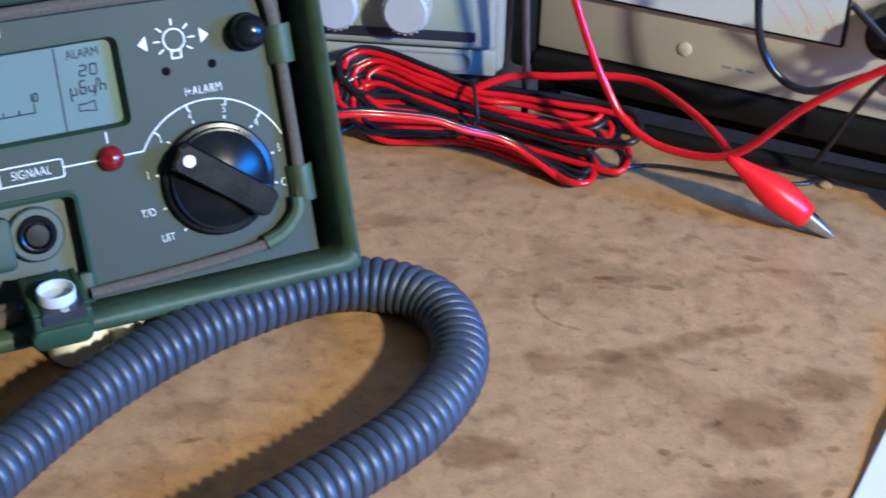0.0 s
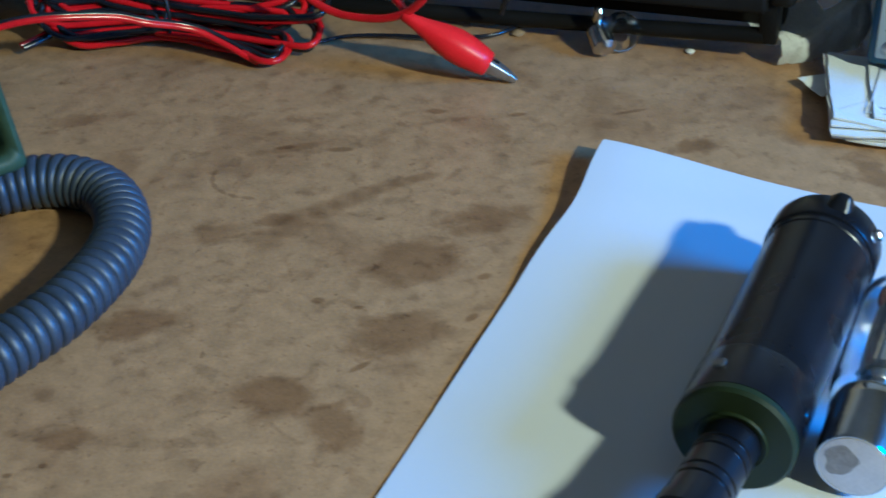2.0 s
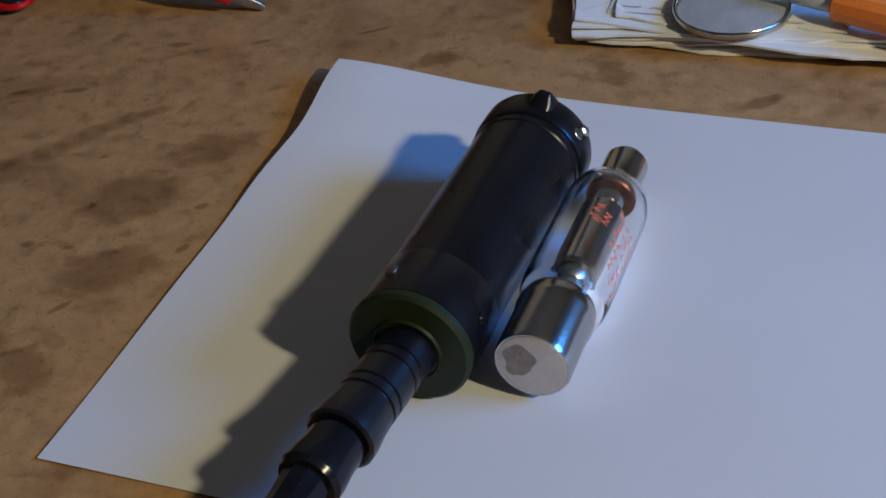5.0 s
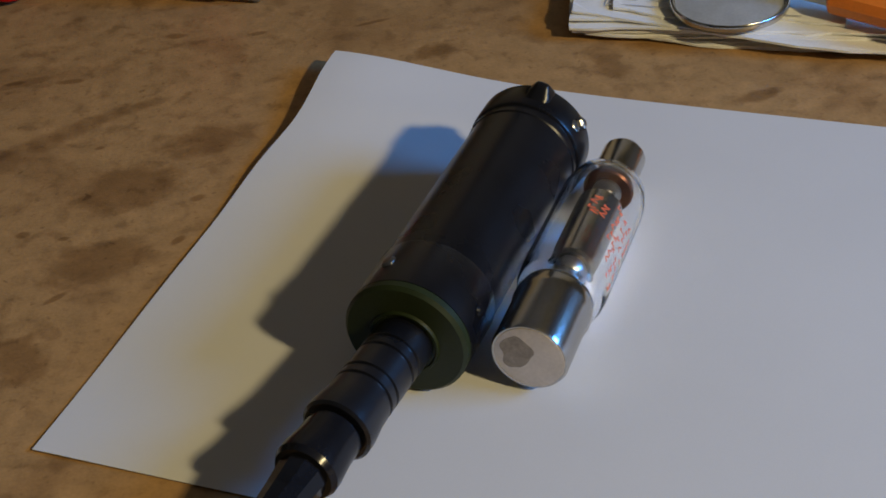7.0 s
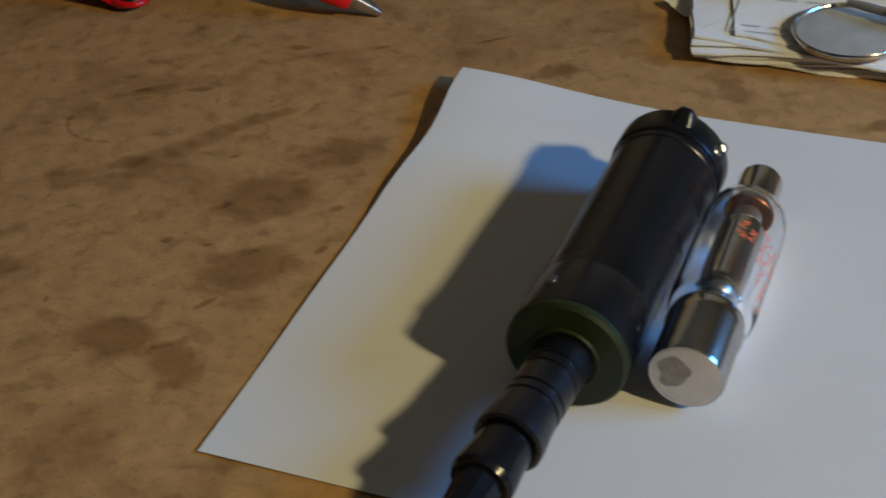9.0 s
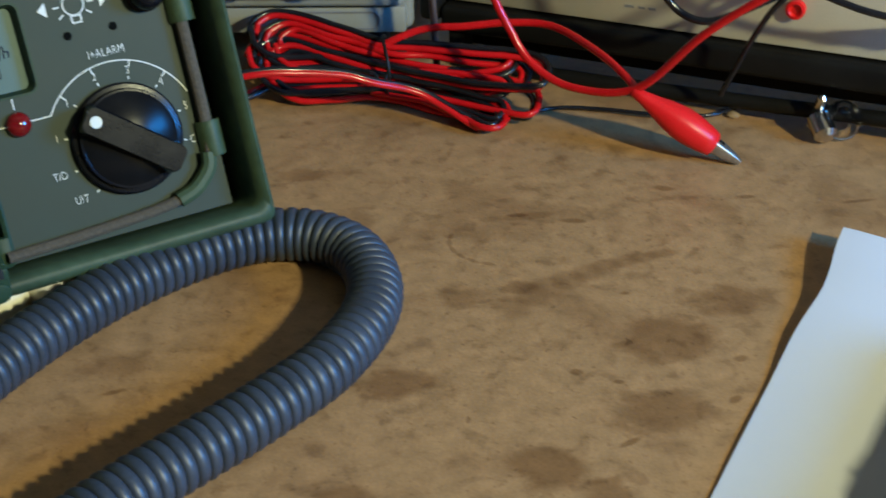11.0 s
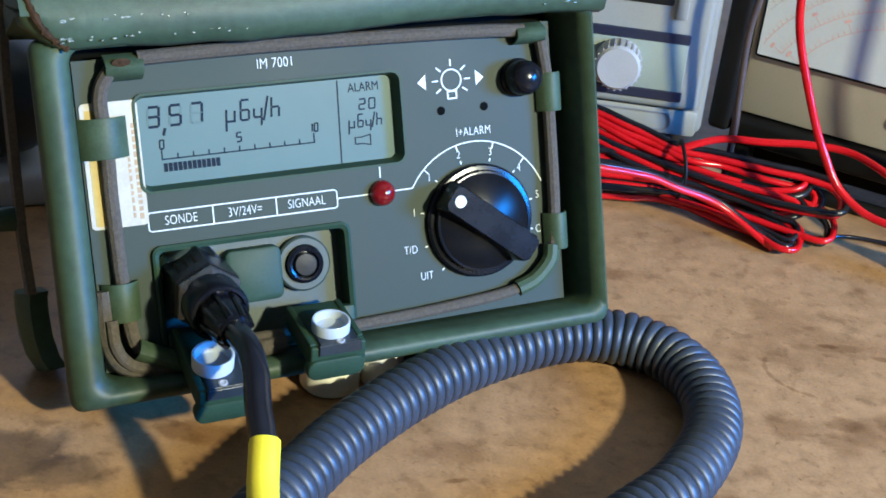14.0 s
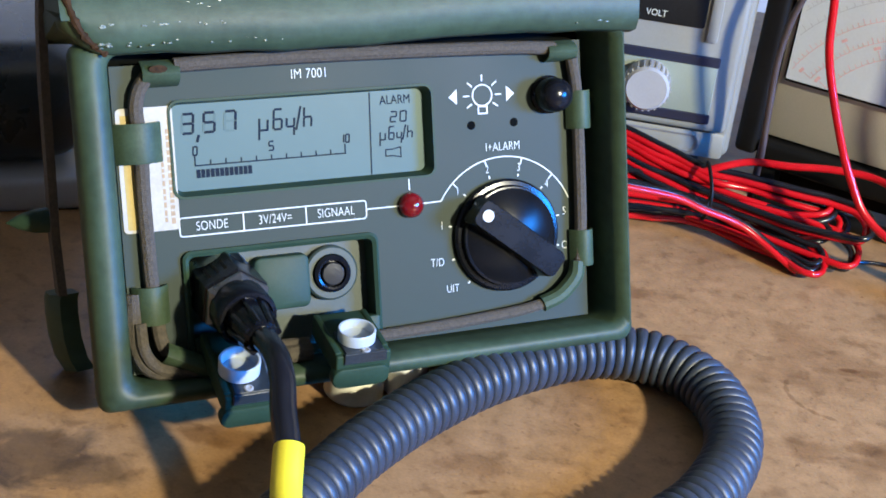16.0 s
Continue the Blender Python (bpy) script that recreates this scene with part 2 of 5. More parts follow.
# a long curved streak, broad at its near end
for k in range(9):
    f = k / 8
    STAINS_AND_SHADE.append((0.150 + 0.060 * f, 0.502 + 0.052 * f - 0.018 * f * f, 0.0105, 0.0125 - 0.0080 * f, 40 - 30 * f, 0.45, 0.35, BROWN_TINT))
# part of a ring left by a cup
for k in range(6):
    a = radians(165 + 17 * k)
    STAINS_AND_SHADE.append((0.150 + 0.021 * math.cos(a), 0.547 + 0.017 * math.sin(a), 0.0042, 0.0015, math.degrees(a) + 90, 0.5, 0.5, BROWN_TINT))
# grey grime, deepened to paint the shade left of the pouch
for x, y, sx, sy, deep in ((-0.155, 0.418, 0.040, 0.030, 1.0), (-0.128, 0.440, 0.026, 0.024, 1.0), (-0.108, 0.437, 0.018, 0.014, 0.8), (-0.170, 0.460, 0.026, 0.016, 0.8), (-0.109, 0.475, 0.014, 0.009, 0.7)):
    STAINS_AND_SHADE.append((x, y, sx, sy, 20, deep, 1.2, SHADE_GRIME_TINT))
BOARD = board_material(STAINS_AND_SHADE)

# ---- mesh helpers ----
OFF = {}


def finish(bm, name, material, smooth=True, angle=35):
    bmesh.ops.recalc_face_normals(bm, faces=bm.faces)
    me = bpy.data.meshes.new(name)
    bm.to_mesh(me)
    bm.free()
    me.materials.append(material)
    if smooth:
        me.polygons.foreach_set("use_smooth", [True] * len(me.polygons))
        me.set_sharp_from_angle(angle=radians(angle))
    return me


def part(name, bm, material, parent, label="", smooth=True, angle=35):
    ob = new(name, finish(bm, name, material, smooth, angle))
    ob.parent = parent
    if parent.name in OFF:
        ob.location = OFF[parent.name]
    return tagged(ob, label)


def thing(name, m, label, category, group="", kind=""):
    ob = new(name)
    ob.matrix_world = m
    ob.empty_display_size = 0.02
    return tagged(ob, label, category, group, kind)


def solid(name, bm, material, label, category, kind="", group="", smooth=True, angle=35):
    ob = new(name, finish(bm, name, material, smooth, angle))
    return tagged(ob, label, category, group, kind)


def box(x0, x1, y0, y1, z0, z1, bevel=0.0, seg=2, bm=None):
    bm = bm or bmesh.new()
    vs = [bm.verts.new((x, y, z)) for x in (x0, x1) for y in (y0, y1) for z in (z0, z1)]
    fs = [bm.faces.new([vs[i] for i in f]) for f in ((0, 1, 3, 2), (4, 6, 7, 5), (0, 4, 5, 1), (2, 3, 7, 6), (0, 2, 6, 4), (1, 5, 7, 3))]
    if bevel:
        es = list({e for f in fs for e in f.edges})
        bmesh.ops.bevel(bm, geom=es, offset=bevel, segments=seg, profile=0.5, affect="EDGES")
    return bm


def rounded(x0, x1, y0, y1, r, n=5):
    pts = []
    for cx, cy, a0 in ((x1 - r, y1 - r, 0), (x0 + r, y1 - r, 90), (x0 + r, y0 + r, 180), (x1 - r, y0 + r, 270)):
        for i in range(n + 1):
            a = radians(a0 + 90 * i / n)
            pts.append((cx + r * math.cos(a), cy + r * math.sin(a)))
    return pts


def loft(loops, bm=None, cap0=True, cap1=True, wrap=False):
    """Skin a row of closed loops of 3D points."""
    bm = bm or bmesh.new()
    rows = [[bm.verts.new(p) for p in lp] for lp in loops]
    n = len(rows[0])
    pairs = list(zip(rows, rows[1:])) + ([(rows[-1], rows[0])] if wrap else [])
    for a, b in pairs:
        for i in range(n):
            bm.faces.new((a[i], a[(i + 1) % n], b[(i + 1) % n], b[i]))
    if cap0 and not wrap:
        bm.faces.new(rows[0][::-1])
    if cap1 and not wrap:
        bm.faces.new(rows[-1])
    return bm


def slab(x0, x1, y0, y1, z0, z1, r, edge=0.0, bm=None):
    """A plate with rounded corners and a softened front edge."""
    e = edge
    lo = [(x, y, z0) for x, y in rounded(x0, x1, y0, y1, r)]
    mid = [(x, y, z1 - e) for x, y in rounded(x0, x1, y0, y1, r)]
    if not e:
        return loft([lo, mid], bm)
    k = e * 0.3
    mid2 = [(x, y, z1 - k) for x, y in rounded(x0 + k, x1 - k, y0 + k, y1 - k, max(r - k, 1e-5))]
    top = [(x, y, z1) for x, y in rounded(x0 + e, x1 - e, y0 + e, y1 - e, max(r - e, 1e-5))]
    return loft([lo, mid, mid2, top], bm)


def lathe(profile, m=None, seg=32, bm=None):
    """Turn (radius, height) pairs round z."""
    m = m or Matrix()
    loops = [[m @ Vector((r * math.cos(2 * math.pi * i / seg), r * math.sin(2 * math.pi * i / seg), h)) for i in range(seg)] for r, h in profile]
    return loft(loops, bm)


def along(a, b):
    """A frame at a whose z axis points to b."""
    a, b = Vector(a), Vector(b)
    return Matrix.Translation(a) @ (b - a).to_track_quat("Z", "Y").to_matrix().to_4x4()


def smooth_line(pts, n=10):
    pts = [Vector(p) for p in pts]
    q = [2 * pts[0] - pts[1], *pts, 2 * pts[-1] - pts[-2]]
    out = []
    for i in range(1, len(q) - 2):
        a, b, c, d = q[i - 1:i + 3]
        for k in range(n):
            t = k / n
            out.append(0.5 * (2 * b + (c - a) * t + (2 * a - 5 * b + 4 * c - d) * t * t + (3 * b - a - 3 * c + d) * t ** 3))
    return out + [pts[-1]]


def tube(line, radius, seg=10, bm=None, flat=1.0):
    """A round (or flattened) tube along a line; radius a number or a function of the index."""
    line = [Vector(p) for p in line]
    loops, side = [], None
    for i, p in enumerate(line):
        t = (line[min(i + 1, len(line) - 1)] - line[max(i - 1, 0)]).normalized()
        if side is None:
            side = t.cross(Vector((0, 0, 1)) if abs(t.z) < 0.9 else Vector((1, 0, 0))).normalized()
        side = (side - t * side.dot(t)).normalized()
        up = t.cross(side)
        r = radius(i) if callable(radius) else radius
        loops.append([p + r * (side * math.cos(2 * math.pi * k / seg) + flat * up * math.sin(2 * math.pi * k / seg)) for k in range(seg)])
    return loft(loops, bm)


def offset_line(line, d):
    """The line moved sideways by d (a function of the index), level."""
    out = []
    for i, p in enumerate(line):
        t = line[min(i + 1, len(line) - 1)] - line[max(i - 1, 0)]
        s = t.cross(Vector((0, 0, 1)))
        s = s.normalized() if s.length > 1e-9 else Vector((1, 0, 0))
        a = d(i)
        out.append(p + s * a[0] + Vector((0, 0, a[1])))
    return out


def strip(pts, w, z0, z1):
    """One flat ink line of width w that follows an open row of 2D points."""
    loops = []
    for i, (x, y) in enumerate(pts):
        d = (Vector(pts[min(i + 1, len(pts) - 1)]) - Vector(pts[max(i - 1, 0)])).normalized() * w / 2
        loops.append([(x - d.y, y + d.x, z0), (x + d.y, y - d.x, z0), (x + d.y, y - d.x, z1), (x - d.y, y + d.x, z1)])
    return loft(loops)


def stroke(pts, w, z0, z1, bm=None, closed=False):
    """Flat ink lines of width w through 2D points, as thin slabs."""
    bm = bm or bmesh.new()
    seq = list(zip(pts, pts[1:])) + ([(pts[-1], pts[0])] if closed else [])
    for (ax, ay), (bx, by) in seq:
        d = Vector((bx - ax, by - ay))
        if d.length < 1e-9:
            continue
        d = d.normalized() * w / 2
        n = Vector((-d.y, d.x))
        quad = [(ax - d.x * 0.5 + n.x, ay - d.y * 0.5 + n.y), (ax - d.x * 0.5 - n.x, ay - d.y * 0.5 - n.y), (bx + d.x * 0.5 - n.x, by + d.y * 0.5 - n.y), (bx + d.x * 0.5 + n.x, by + d.y * 0.5 + n.y)]
        loft([[(x, y, z0) for x, y in quad], [(x, y, z1) for x, y in quad]], bm)
    return bm


def lettering(body, size, x, y, z, material, parent, name="lettering", align="CENTER", turn=0.0, squeeze=1.0, m=None, thin=0.0):
    cu = bpy.data.curves.new(name, "FONT")
    cu.body, cu.size, cu.align_x, cu.align_y, cu.extrude = body, size, align, "CENTER", 0.00004
    cu.offset, cu.space_character = -thin * size, 1.0 + 4 * thin
    tmp = bpy.data.objects.new(name, cu)
    me = bpy.data.meshes.new_from_object(tmp)
    bpy.data.objects.remove(tmp)
    me.transform((m or Matrix()) @ pose(x, y, z, 0, 0, turn) @ Matrix.Diagonal((squeeze, 1, 1, 1)))
    me.materials.clear()
    me.materials.append(material)
    ob = new(name, me)
    ob.parent = parent
    if parent.name in OFF:
        ob.location = OFF[parent.name]
    return ob


def plate_with_holes(x0, x1, y0, y1, z0, z1, holes):
    xs = sorted({x0, x1, *[h[0] for h in holes], *[h[1] for h in holes]})
    ys = sorted({y0, y1, *[h[2] for h in holes], *[h[3] for h in holes]})
    bm = bmesh.new()
    cache = {}

    def v(x, y, z):
        return cache.setdefault((x, y, z), None) or cache.update({(x, y, z): bm.verts.new((x, y, z))}) or cache[(x, y, z)]

    def full(i, j):
        if not (0 <= i < len(xs) - 1 and 0 <= j < len(ys) - 1):
            return False
        cx, cy = (xs[i] + xs[i + 1]) / 2, (ys[j] + ys[j + 1]) / 2
        return not any(a < cx < b and c < cy < d for a, b, c, d in holes)

    for i in range(len(xs) - 1):
        for j in range(len(ys) - 1):
            if not full(i, j):
                continue
            a, b, c, d = xs[i], xs[i + 1], ys[j], ys[j + 1]
            for z in (z0, z1):
                bm.faces.new([v(a, c, z), v(b, c, z), v(b, d, z), v(a, d, z)])
            for (di, dj), e in (((-1, 0), ((a, c), (a, d))), ((1, 0), ((b, c), (b, d))), ((0, -1), ((a, c), (b, c))), ((0, 1), ((a, d), (b, d)))):
                if not full(i + di, j + dj):
                    (p, q), (r, s) = e
                    bm.faces.new([v(p, q, z0), v(r, s, z0), v(r, s, z1), v(p, q, z1)])
    return bm


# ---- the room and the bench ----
solid("bench_top", box(-1.0, 1.0, -0.45, 1.0, -0.03, 0.0, 0.002), BOARD, "worn brown hardboard bench top with dark stains and painted shade at left", "bench top", "structure")
# plain room shell added round the bench; its grey sets the bounce light
solid("floor", box(-2.2, 2.2, -2.0, 2.0, -0.95, -0.85), WALL, "plain grey floor under the bench", "floor", "structure")
solid("ceiling", box(-2.2, 2.2, -2.0, 2.0, 1.7, 1.8), WALL, "plain painted ceiling", "ceiling", "structure")
solid("wall_north", box(-2.2, 2.2, 1.9, 2.0, -0.85, 1.7), WALL_REFLECT, "plain pale wall added behind the bench to reflect light", "wall", "structure")
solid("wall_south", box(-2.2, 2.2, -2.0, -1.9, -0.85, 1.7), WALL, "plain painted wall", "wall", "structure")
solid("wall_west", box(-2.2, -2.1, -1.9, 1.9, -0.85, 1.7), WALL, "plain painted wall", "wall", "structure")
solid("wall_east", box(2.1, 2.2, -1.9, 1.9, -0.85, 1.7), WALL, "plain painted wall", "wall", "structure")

# ---- the radiation meter in its green pouch ----
S = 0.00102735
BOX = Matrix(((0.90237, -0.19908, 0.38222, -0.02772), (0.42872, 0.3243, -0.84323, 0.52667), (0.04391, 0.92477, 0.37799, 0.07135), (0, 0, 0, 1)))


def mm(*v):
    return tuple(a * S for a in v)


BASE = Vector(mm(-10, -58, -20))
meter = thing("radiation_meter", BOX @ Matrix.Translation(BASE), "olive green radiation meter in an open padded vinyl pouch, leaning back", "radiation meter")
OFF["radiation_meter"] = -BASE


def mpart(name, bm, material, label="", parent=None, **k):
    bmesh.ops.scale(bm, vec=(S, S, S), verts=bm.verts)
    return part(name, bm, material, parent or meter, label, **k)


def mtext(body, size, x, y, material=None, parent=None, z=0.12, squeeze=0.8, name="lettering", turn=0.0):
    return lettering(body, size * S, x * S, y * S, z * S, material or WHITE_INK, parent or meter, name, turn=turn, squeeze=squeeze, thin=0.0 if material else 0.012)


def ring3(x0, x1, y0, y1, r, z, sag=0.0):
    return [(x, y - sag * (1 if y < 0 else 0), z) for x, y in rounded(x0, x1, y0, y1, r, 6)]


mpart("pouch", loft([ring3(-88, 66, -51, 40, 8, -45), ring3(-97, 74, -54, 46, 10, -30), ring3(-104, 80, -60, 51, 6, -6), ring3(-106.5, 82, -62.5, 52, 4, 4), ring3(-106.5, 82, -62.5, 52, 4, 8),
                      ring3(-105, 81, -61.5, 51, 5, 11), ring3(-101, 79.5, -59, 49.5, 5, 12.8), ring3(-97, 77.5, -56.5, 48, 5, 11.5), ring3(-95.2, 76, -55.2, 48, 4, 8), ring3(-95.2, 73.5, -54.4, 48.6, 4, -3), ring3(-95.2, 73, -54.4, 48.6, 4, -14)]), GREEN,
      "padded olive green vinyl pouch", angle=60)
def lid_loop(x):
    """Section of the lid; its lip lifts towards the torn end and sags a little in the middle."""
    lift = 6.5 * max(0.0, (-97 - x) / 10) ** 1.3
    sway = 0.8 * math.sin(x * 0.05) + 0.35 * math.sin(x * 0.21)
    return [(x, y + sway + (lift if z > 2 and y < 56 else 0), z) for y, z in ((51, -30), (50, 6), (47.2, 11), (48.2, 15), (52, 17.5), (58, 18), (66, 15.5), (80, 9), (96, -2), (96, -12), (80, -14), (62, -16), (56, -32))]


lid = mpart("lid", loft([lid_loop(x) for x in (-109, -107, -104, -101, -98, -92, -80, -66, -52, -40, -26, -12, 0, 14, 28, 40, 52, 64, 76, 82, 83.5)]), GREEN,
            "folded back vinyl lid with worn corners", angle=50)
# black plate paints the shade in the gap between panel and pouch
mpart("gap_shade", plate_with_holes(-95.0, 72.9, -54.2, 48.4, -13.9, -9, [(-92, 68, -52.5, 43)]), SHADE_BLACK, "black plate painting the shade in the gap round the panel", smooth=False)
# pale flecks paint the glints on the lid's worn vinyl
rng = random.Random(3)
for k in range(110):
    if k < 14:
        x, y = 58 + 19 * rng.random(), 50.2 + 3.6 * rng.random()
    elif k < 40:
        x, y = -98 + 60 * rng.random() ** 2, 50.0 + 1.8 * rng.random()
    else:
        x, y = -98 + 40 * rng.random() ** 1.5, 53 + 10 * rng.random()
    zt = 16.9 + 0.12 * (y - 50.6) if y < 56 else 17.6 - 0.25 * (y - 58)
    w = (0.7 + (1.8 if k < 14 else 1.1) * rng.random())
    mpart("worn_glint", loft([[(x + q * w * (0.7 + 0.6 * rng.random()) * math.cos(a), y + q * (0.3 + 0.45 * rng.random()) * math.sin(a), z) for a in [radians(40 * j) for j in range(9)]] for z, q in ((zt - 2.4, 0.6), (zt - 0.2, 0.6), (zt + 0.15, 0.3))]), GLINT_FLECK, "", lid, smooth=False)
mpart("torn_strip", tube(smooth_line([(-96, 48.4, 14.5), (-99, 50.8, 15.5), (-102, 53.6, 17.0), (-104.5, 57.5, 18.2), (-106.5, 64, 16.6), (-108, 73, 12.5)], 5), lambda i: 1.1 + 0.5 * math.sin(i * 1.9) * math.sin(i * 0.7), 7, flat=0.7), RUST, "frayed brown edge", lid)

LCD_HOLE = (-75.5, 12.4, 2.2, 31.8)
REC_HOLE = (-73.6, -10.9, -52.6, -17.2)
panel = mpart("front_panel", plate_with_holes(-93.5, 69.4, -53.5, 44.3, -3, 0, [LCD_HOLE, REC_HOLE]), PANEL, "grey-green front panel", smooth=False)
# display
disp = mpart("display", box(-77, 14, 0.5, 33.5, -7, -4.2), LCD, "pale blue-grey liquid crystal display", smooth=False)
o, i = rounded(-76.5, 13.4, 1.2, 32.8, 3.5), rounded(-74.5, 11.2, 3.2, 31, 2.5)
mpart("display_frame", loft([[(x, y, -0.5) for x, y in o], [(x, y, 0.9) for x, y in o], [(x, y, 0.9) for x, y in rounded(-75.7, 12.6, 2, 32, 3)], [(x, y, -4.3) for x, y in i]], cap0=False, cap1=False), GREEN_DARK, "recessed dark rim")
SEG = {"a": ((0, 2), (1, 2)), "b": ((1, 2), (1, 1)), "c": ((1, 1), (1, 0)), "d": ((0, 0), (1, 0)), "e": ((0, 0), (0, 1)), "f": ((0, 1), (0, 2)), "g": ((0, 1), (1, 1))}
DIGIT = {"0": "abcdef", "1": "bc", "2": "abdeg", "3": "abcdg", "5": "acdfg", "6": "acdefg", "7": "abc", "9": "abcdfg", "h": "cefg", "y": "bcdfg"}


def segments(ch, x, y, w, h, t, only=None):
    """The strokes of one seven-segment sign."""
    out = []
    for s in only if only is not None else DIGIT[ch]:
        (ax, ay), (bx, by) = SEG[s]
        a, b = Vector((ax * w, ay * h / 2)), Vector((bx * w, by * h / 2))
        d = (b - a) * 0.1
        a, b = a + d, b - d
        out.append([(x + a.x + a.y * 0.08, y + a.y), (x + b.x + b.y * 0.08, y + b.y)])
    return out


def show_digit(ch, x, y, w, h, t, material=None, only=None):
    for line in segments(ch, x, y, w, h, t, only):
        ink("segment", stroke(line, t, -4.2, -4.1), material)


def ink(name, bm, material=None, parent=None):
    return mpart(name, bm, material or LCD_INK, "", parent or disp, smooth=False)


OFF.pop("display", None)
for ch, x in (("3", -71.3), ("5", -64.3), ("7", -57.4)):
    show_digit(ch, x, 21.7, 3.5, 6.2, 0.85)
    show_digit(ch, x, 21.7, 3.5, 6.2, 0.75, LCD_GHOST, [s for s in "abcdefg" if s not in DIGIT[ch]])
ink("decimal_comma", stroke([(-66, 20.8), (-66.6, 18.9)], 0.9, -4.2, -4.1))


def unit_sign(x, y, k, t):
    """The unit in segment strokes, each its own mark."""
    lines = [[(x - 0.2 * k, y - 3.2 * k), (x + 0.3 * k, y + 4 * k)], [(x + 0.2 * k, y), (x + 2.9 * k, y)], [(x + 3 * k, y - 0.2 * k), (x + 3.3 * k, y + 3.4 * k)], [(x + 13.6 * k, y - 0.6 * k), (x + 15.6 * k, y + 7.4 * k)]]
    lines += segments("6", x + 5.2 * k, y, 3.0 * k, 7 * k, t) + segments("y", x + 9.8 * k, y - 2.6 * k, 2.8 * k, 6.4 * k, t, "bcfg") + segments("h", x + 16.4 * k, y, 2.8 * k, 7.2 * k, t)
    for line in lines:
        ink("unit_segment", stroke(line, t, -4.2, -4.1))


unit_sign(-46.0, 20.9, 0.92, 0.7)
unit_sign(-4.6, 14.6, 0.6, 0.5)
ink("divider", stroke([(-7.6, 30.6), (-8.2, 3.4)], 0.45, -4.2, -4.1))
bm = stroke([(-67.9, 11.2), (-17, 11.2)], 0.45, -4.2, -4.1)
for k in range(11):
    stroke([(-67.8 + 5.07 * k, 11.2), (-67.8 + 5.07 * k, 14.2 if k in (0, 10) else 12.7)], 0.45, -4.2, -4.1, bm)
ink("bar_scale", bm)
for k in range(12):
    ink("bar_block", box(-67.6 + 1.55 * k, -66.3 + 1.55 * k, 7.2, 9.9, -4.2, -4.1))
for ch, x, y, w, h in (("0", -68.3, 14.6, 1.3, 2.7), ("5", -43.2, 14.2, 1.5, 2.9), ("1", -18.3, 14.8, 0.8, 2.6), ("0", -16.8, 14.8, 1.2, 2.6), ("2", -0.6, 20.4, 2.1, 3.4), ("0", 2.9, 20.4, 2.1, 3.4)):
    show_digit(ch, x, y, w, h, 0.5)
mtext("ALARM", 4.3, 1.4, 27.7, LCD_INK, disp, -4.1, 0.8)
ink("alarm_sign", stroke([(-2.8, 9), (-2.8, 11.2), (-0.4, 11.2), (2.6, 11.8), (2.6, 8.4), (-0.4, 9)], 0.4, -4.2, -4.1, closed=True))

# panel marks
mtext("IM 7001", 4.6, -29.3, 38.4)
KX, KY = 38.1, -21.3
for line, closed in ((rounded(-75.2, -12.3, -10.7, -4.7, 1.0, 3), True), ([(-54.3, -4.7), (-54.3, -10.7)], False), ([(-33.2, -4.7), (-33.2, -10.7)], False), ([(-12.3, -7.7), (-1, -7.7)], False), ([(3.4, 2.2), (3.4, -2.6)], False),
                     ([(7.8, -7.6), (14.7, -7.5)] + [(KX + 27.2 * math.cos(radians(a)), KY + 27.2 * math.sin(radians(a))) for a in range(149, 21, -6)], False)):
    mpart("printed_line", stroke(line, 0.42, -0.1, 0.12, closed=closed) if closed else strip(line, 0.42, -0.1, 0.12), WHITE_INK, smooth=False)
for body, x, y in (("SONDE", -64.7, -7.8), ("3V/24V=", -43.7, -7.8), ("SIGNAAL", -22.9, -7.7)):
    mtext(body, 4.3, x, y, squeeze=0.72)
mtext("I+ALARM", 4.2, 38.5, 9.3, squeeze=0.75)
for body, x, y, a in (("UIT", 17.6, -38.2, 227), ("T/D", 12.4, -28.6, 199), ("I", 14.6, -16.0, 167), ("1", 21.0, -4.8, 134), ("2", 32.3, 1.8, 104), ("3", 44.2, 1.6, 74), ("4", 54.7, -5.0, 46), ("5", 61.2, -15.3, 13), ("C", 60.8, -27.4, 344)):
    mtext(body, 4.0, x, y, squeeze=0.75)
    c, s = math.cos(radians(a)), math.sin(radians(a))
    mpart("scale_mark", stroke([(KX + 20.6 * c, KY + 20.6 * s), (KX + 21.4 * c, KY + 21.4 * s)], 0.5, -0.1, 0.12), WHITE_INK, smooth=False)
    if body in "1234":
        mpart("scale_mark", stroke([(KX + 25 * c, KY + 25 * s), (KX + 27.2 * c, KY + 27.2 * s)], 0.45, -0.1, 0.12), WHITE_INK, smooth=False)
bm = stroke([(31.6 + 3.6 * math.cos(radians(a)), 27.4 + 3.6 * math.sin(radians(a))) for a in range(0, 360, 15)], 0.5, -0.1, 0.12, closed=True)
stroke([(30, 23.6), (30, 21.2), (33.2, 21.2), (33.2, 23.6)], 0.5, -0.1, 0.12, bm, True)
for a in (-35, 0, 40, 90, 140, 180, 215):
    c, s = math.cos(radians(a)), math.sin(radians(a))
    stroke([(31.6 + 4.9 * c, 27.4 + 4.9 * s), (31.6 + 6.9 * c, 27.4 + 6.9 * s)], 0.5, -0.1, 0.12, bm)
mpart("lamp_sign", bm, WHITE_INK, "white printed lamp sign", smooth=False)
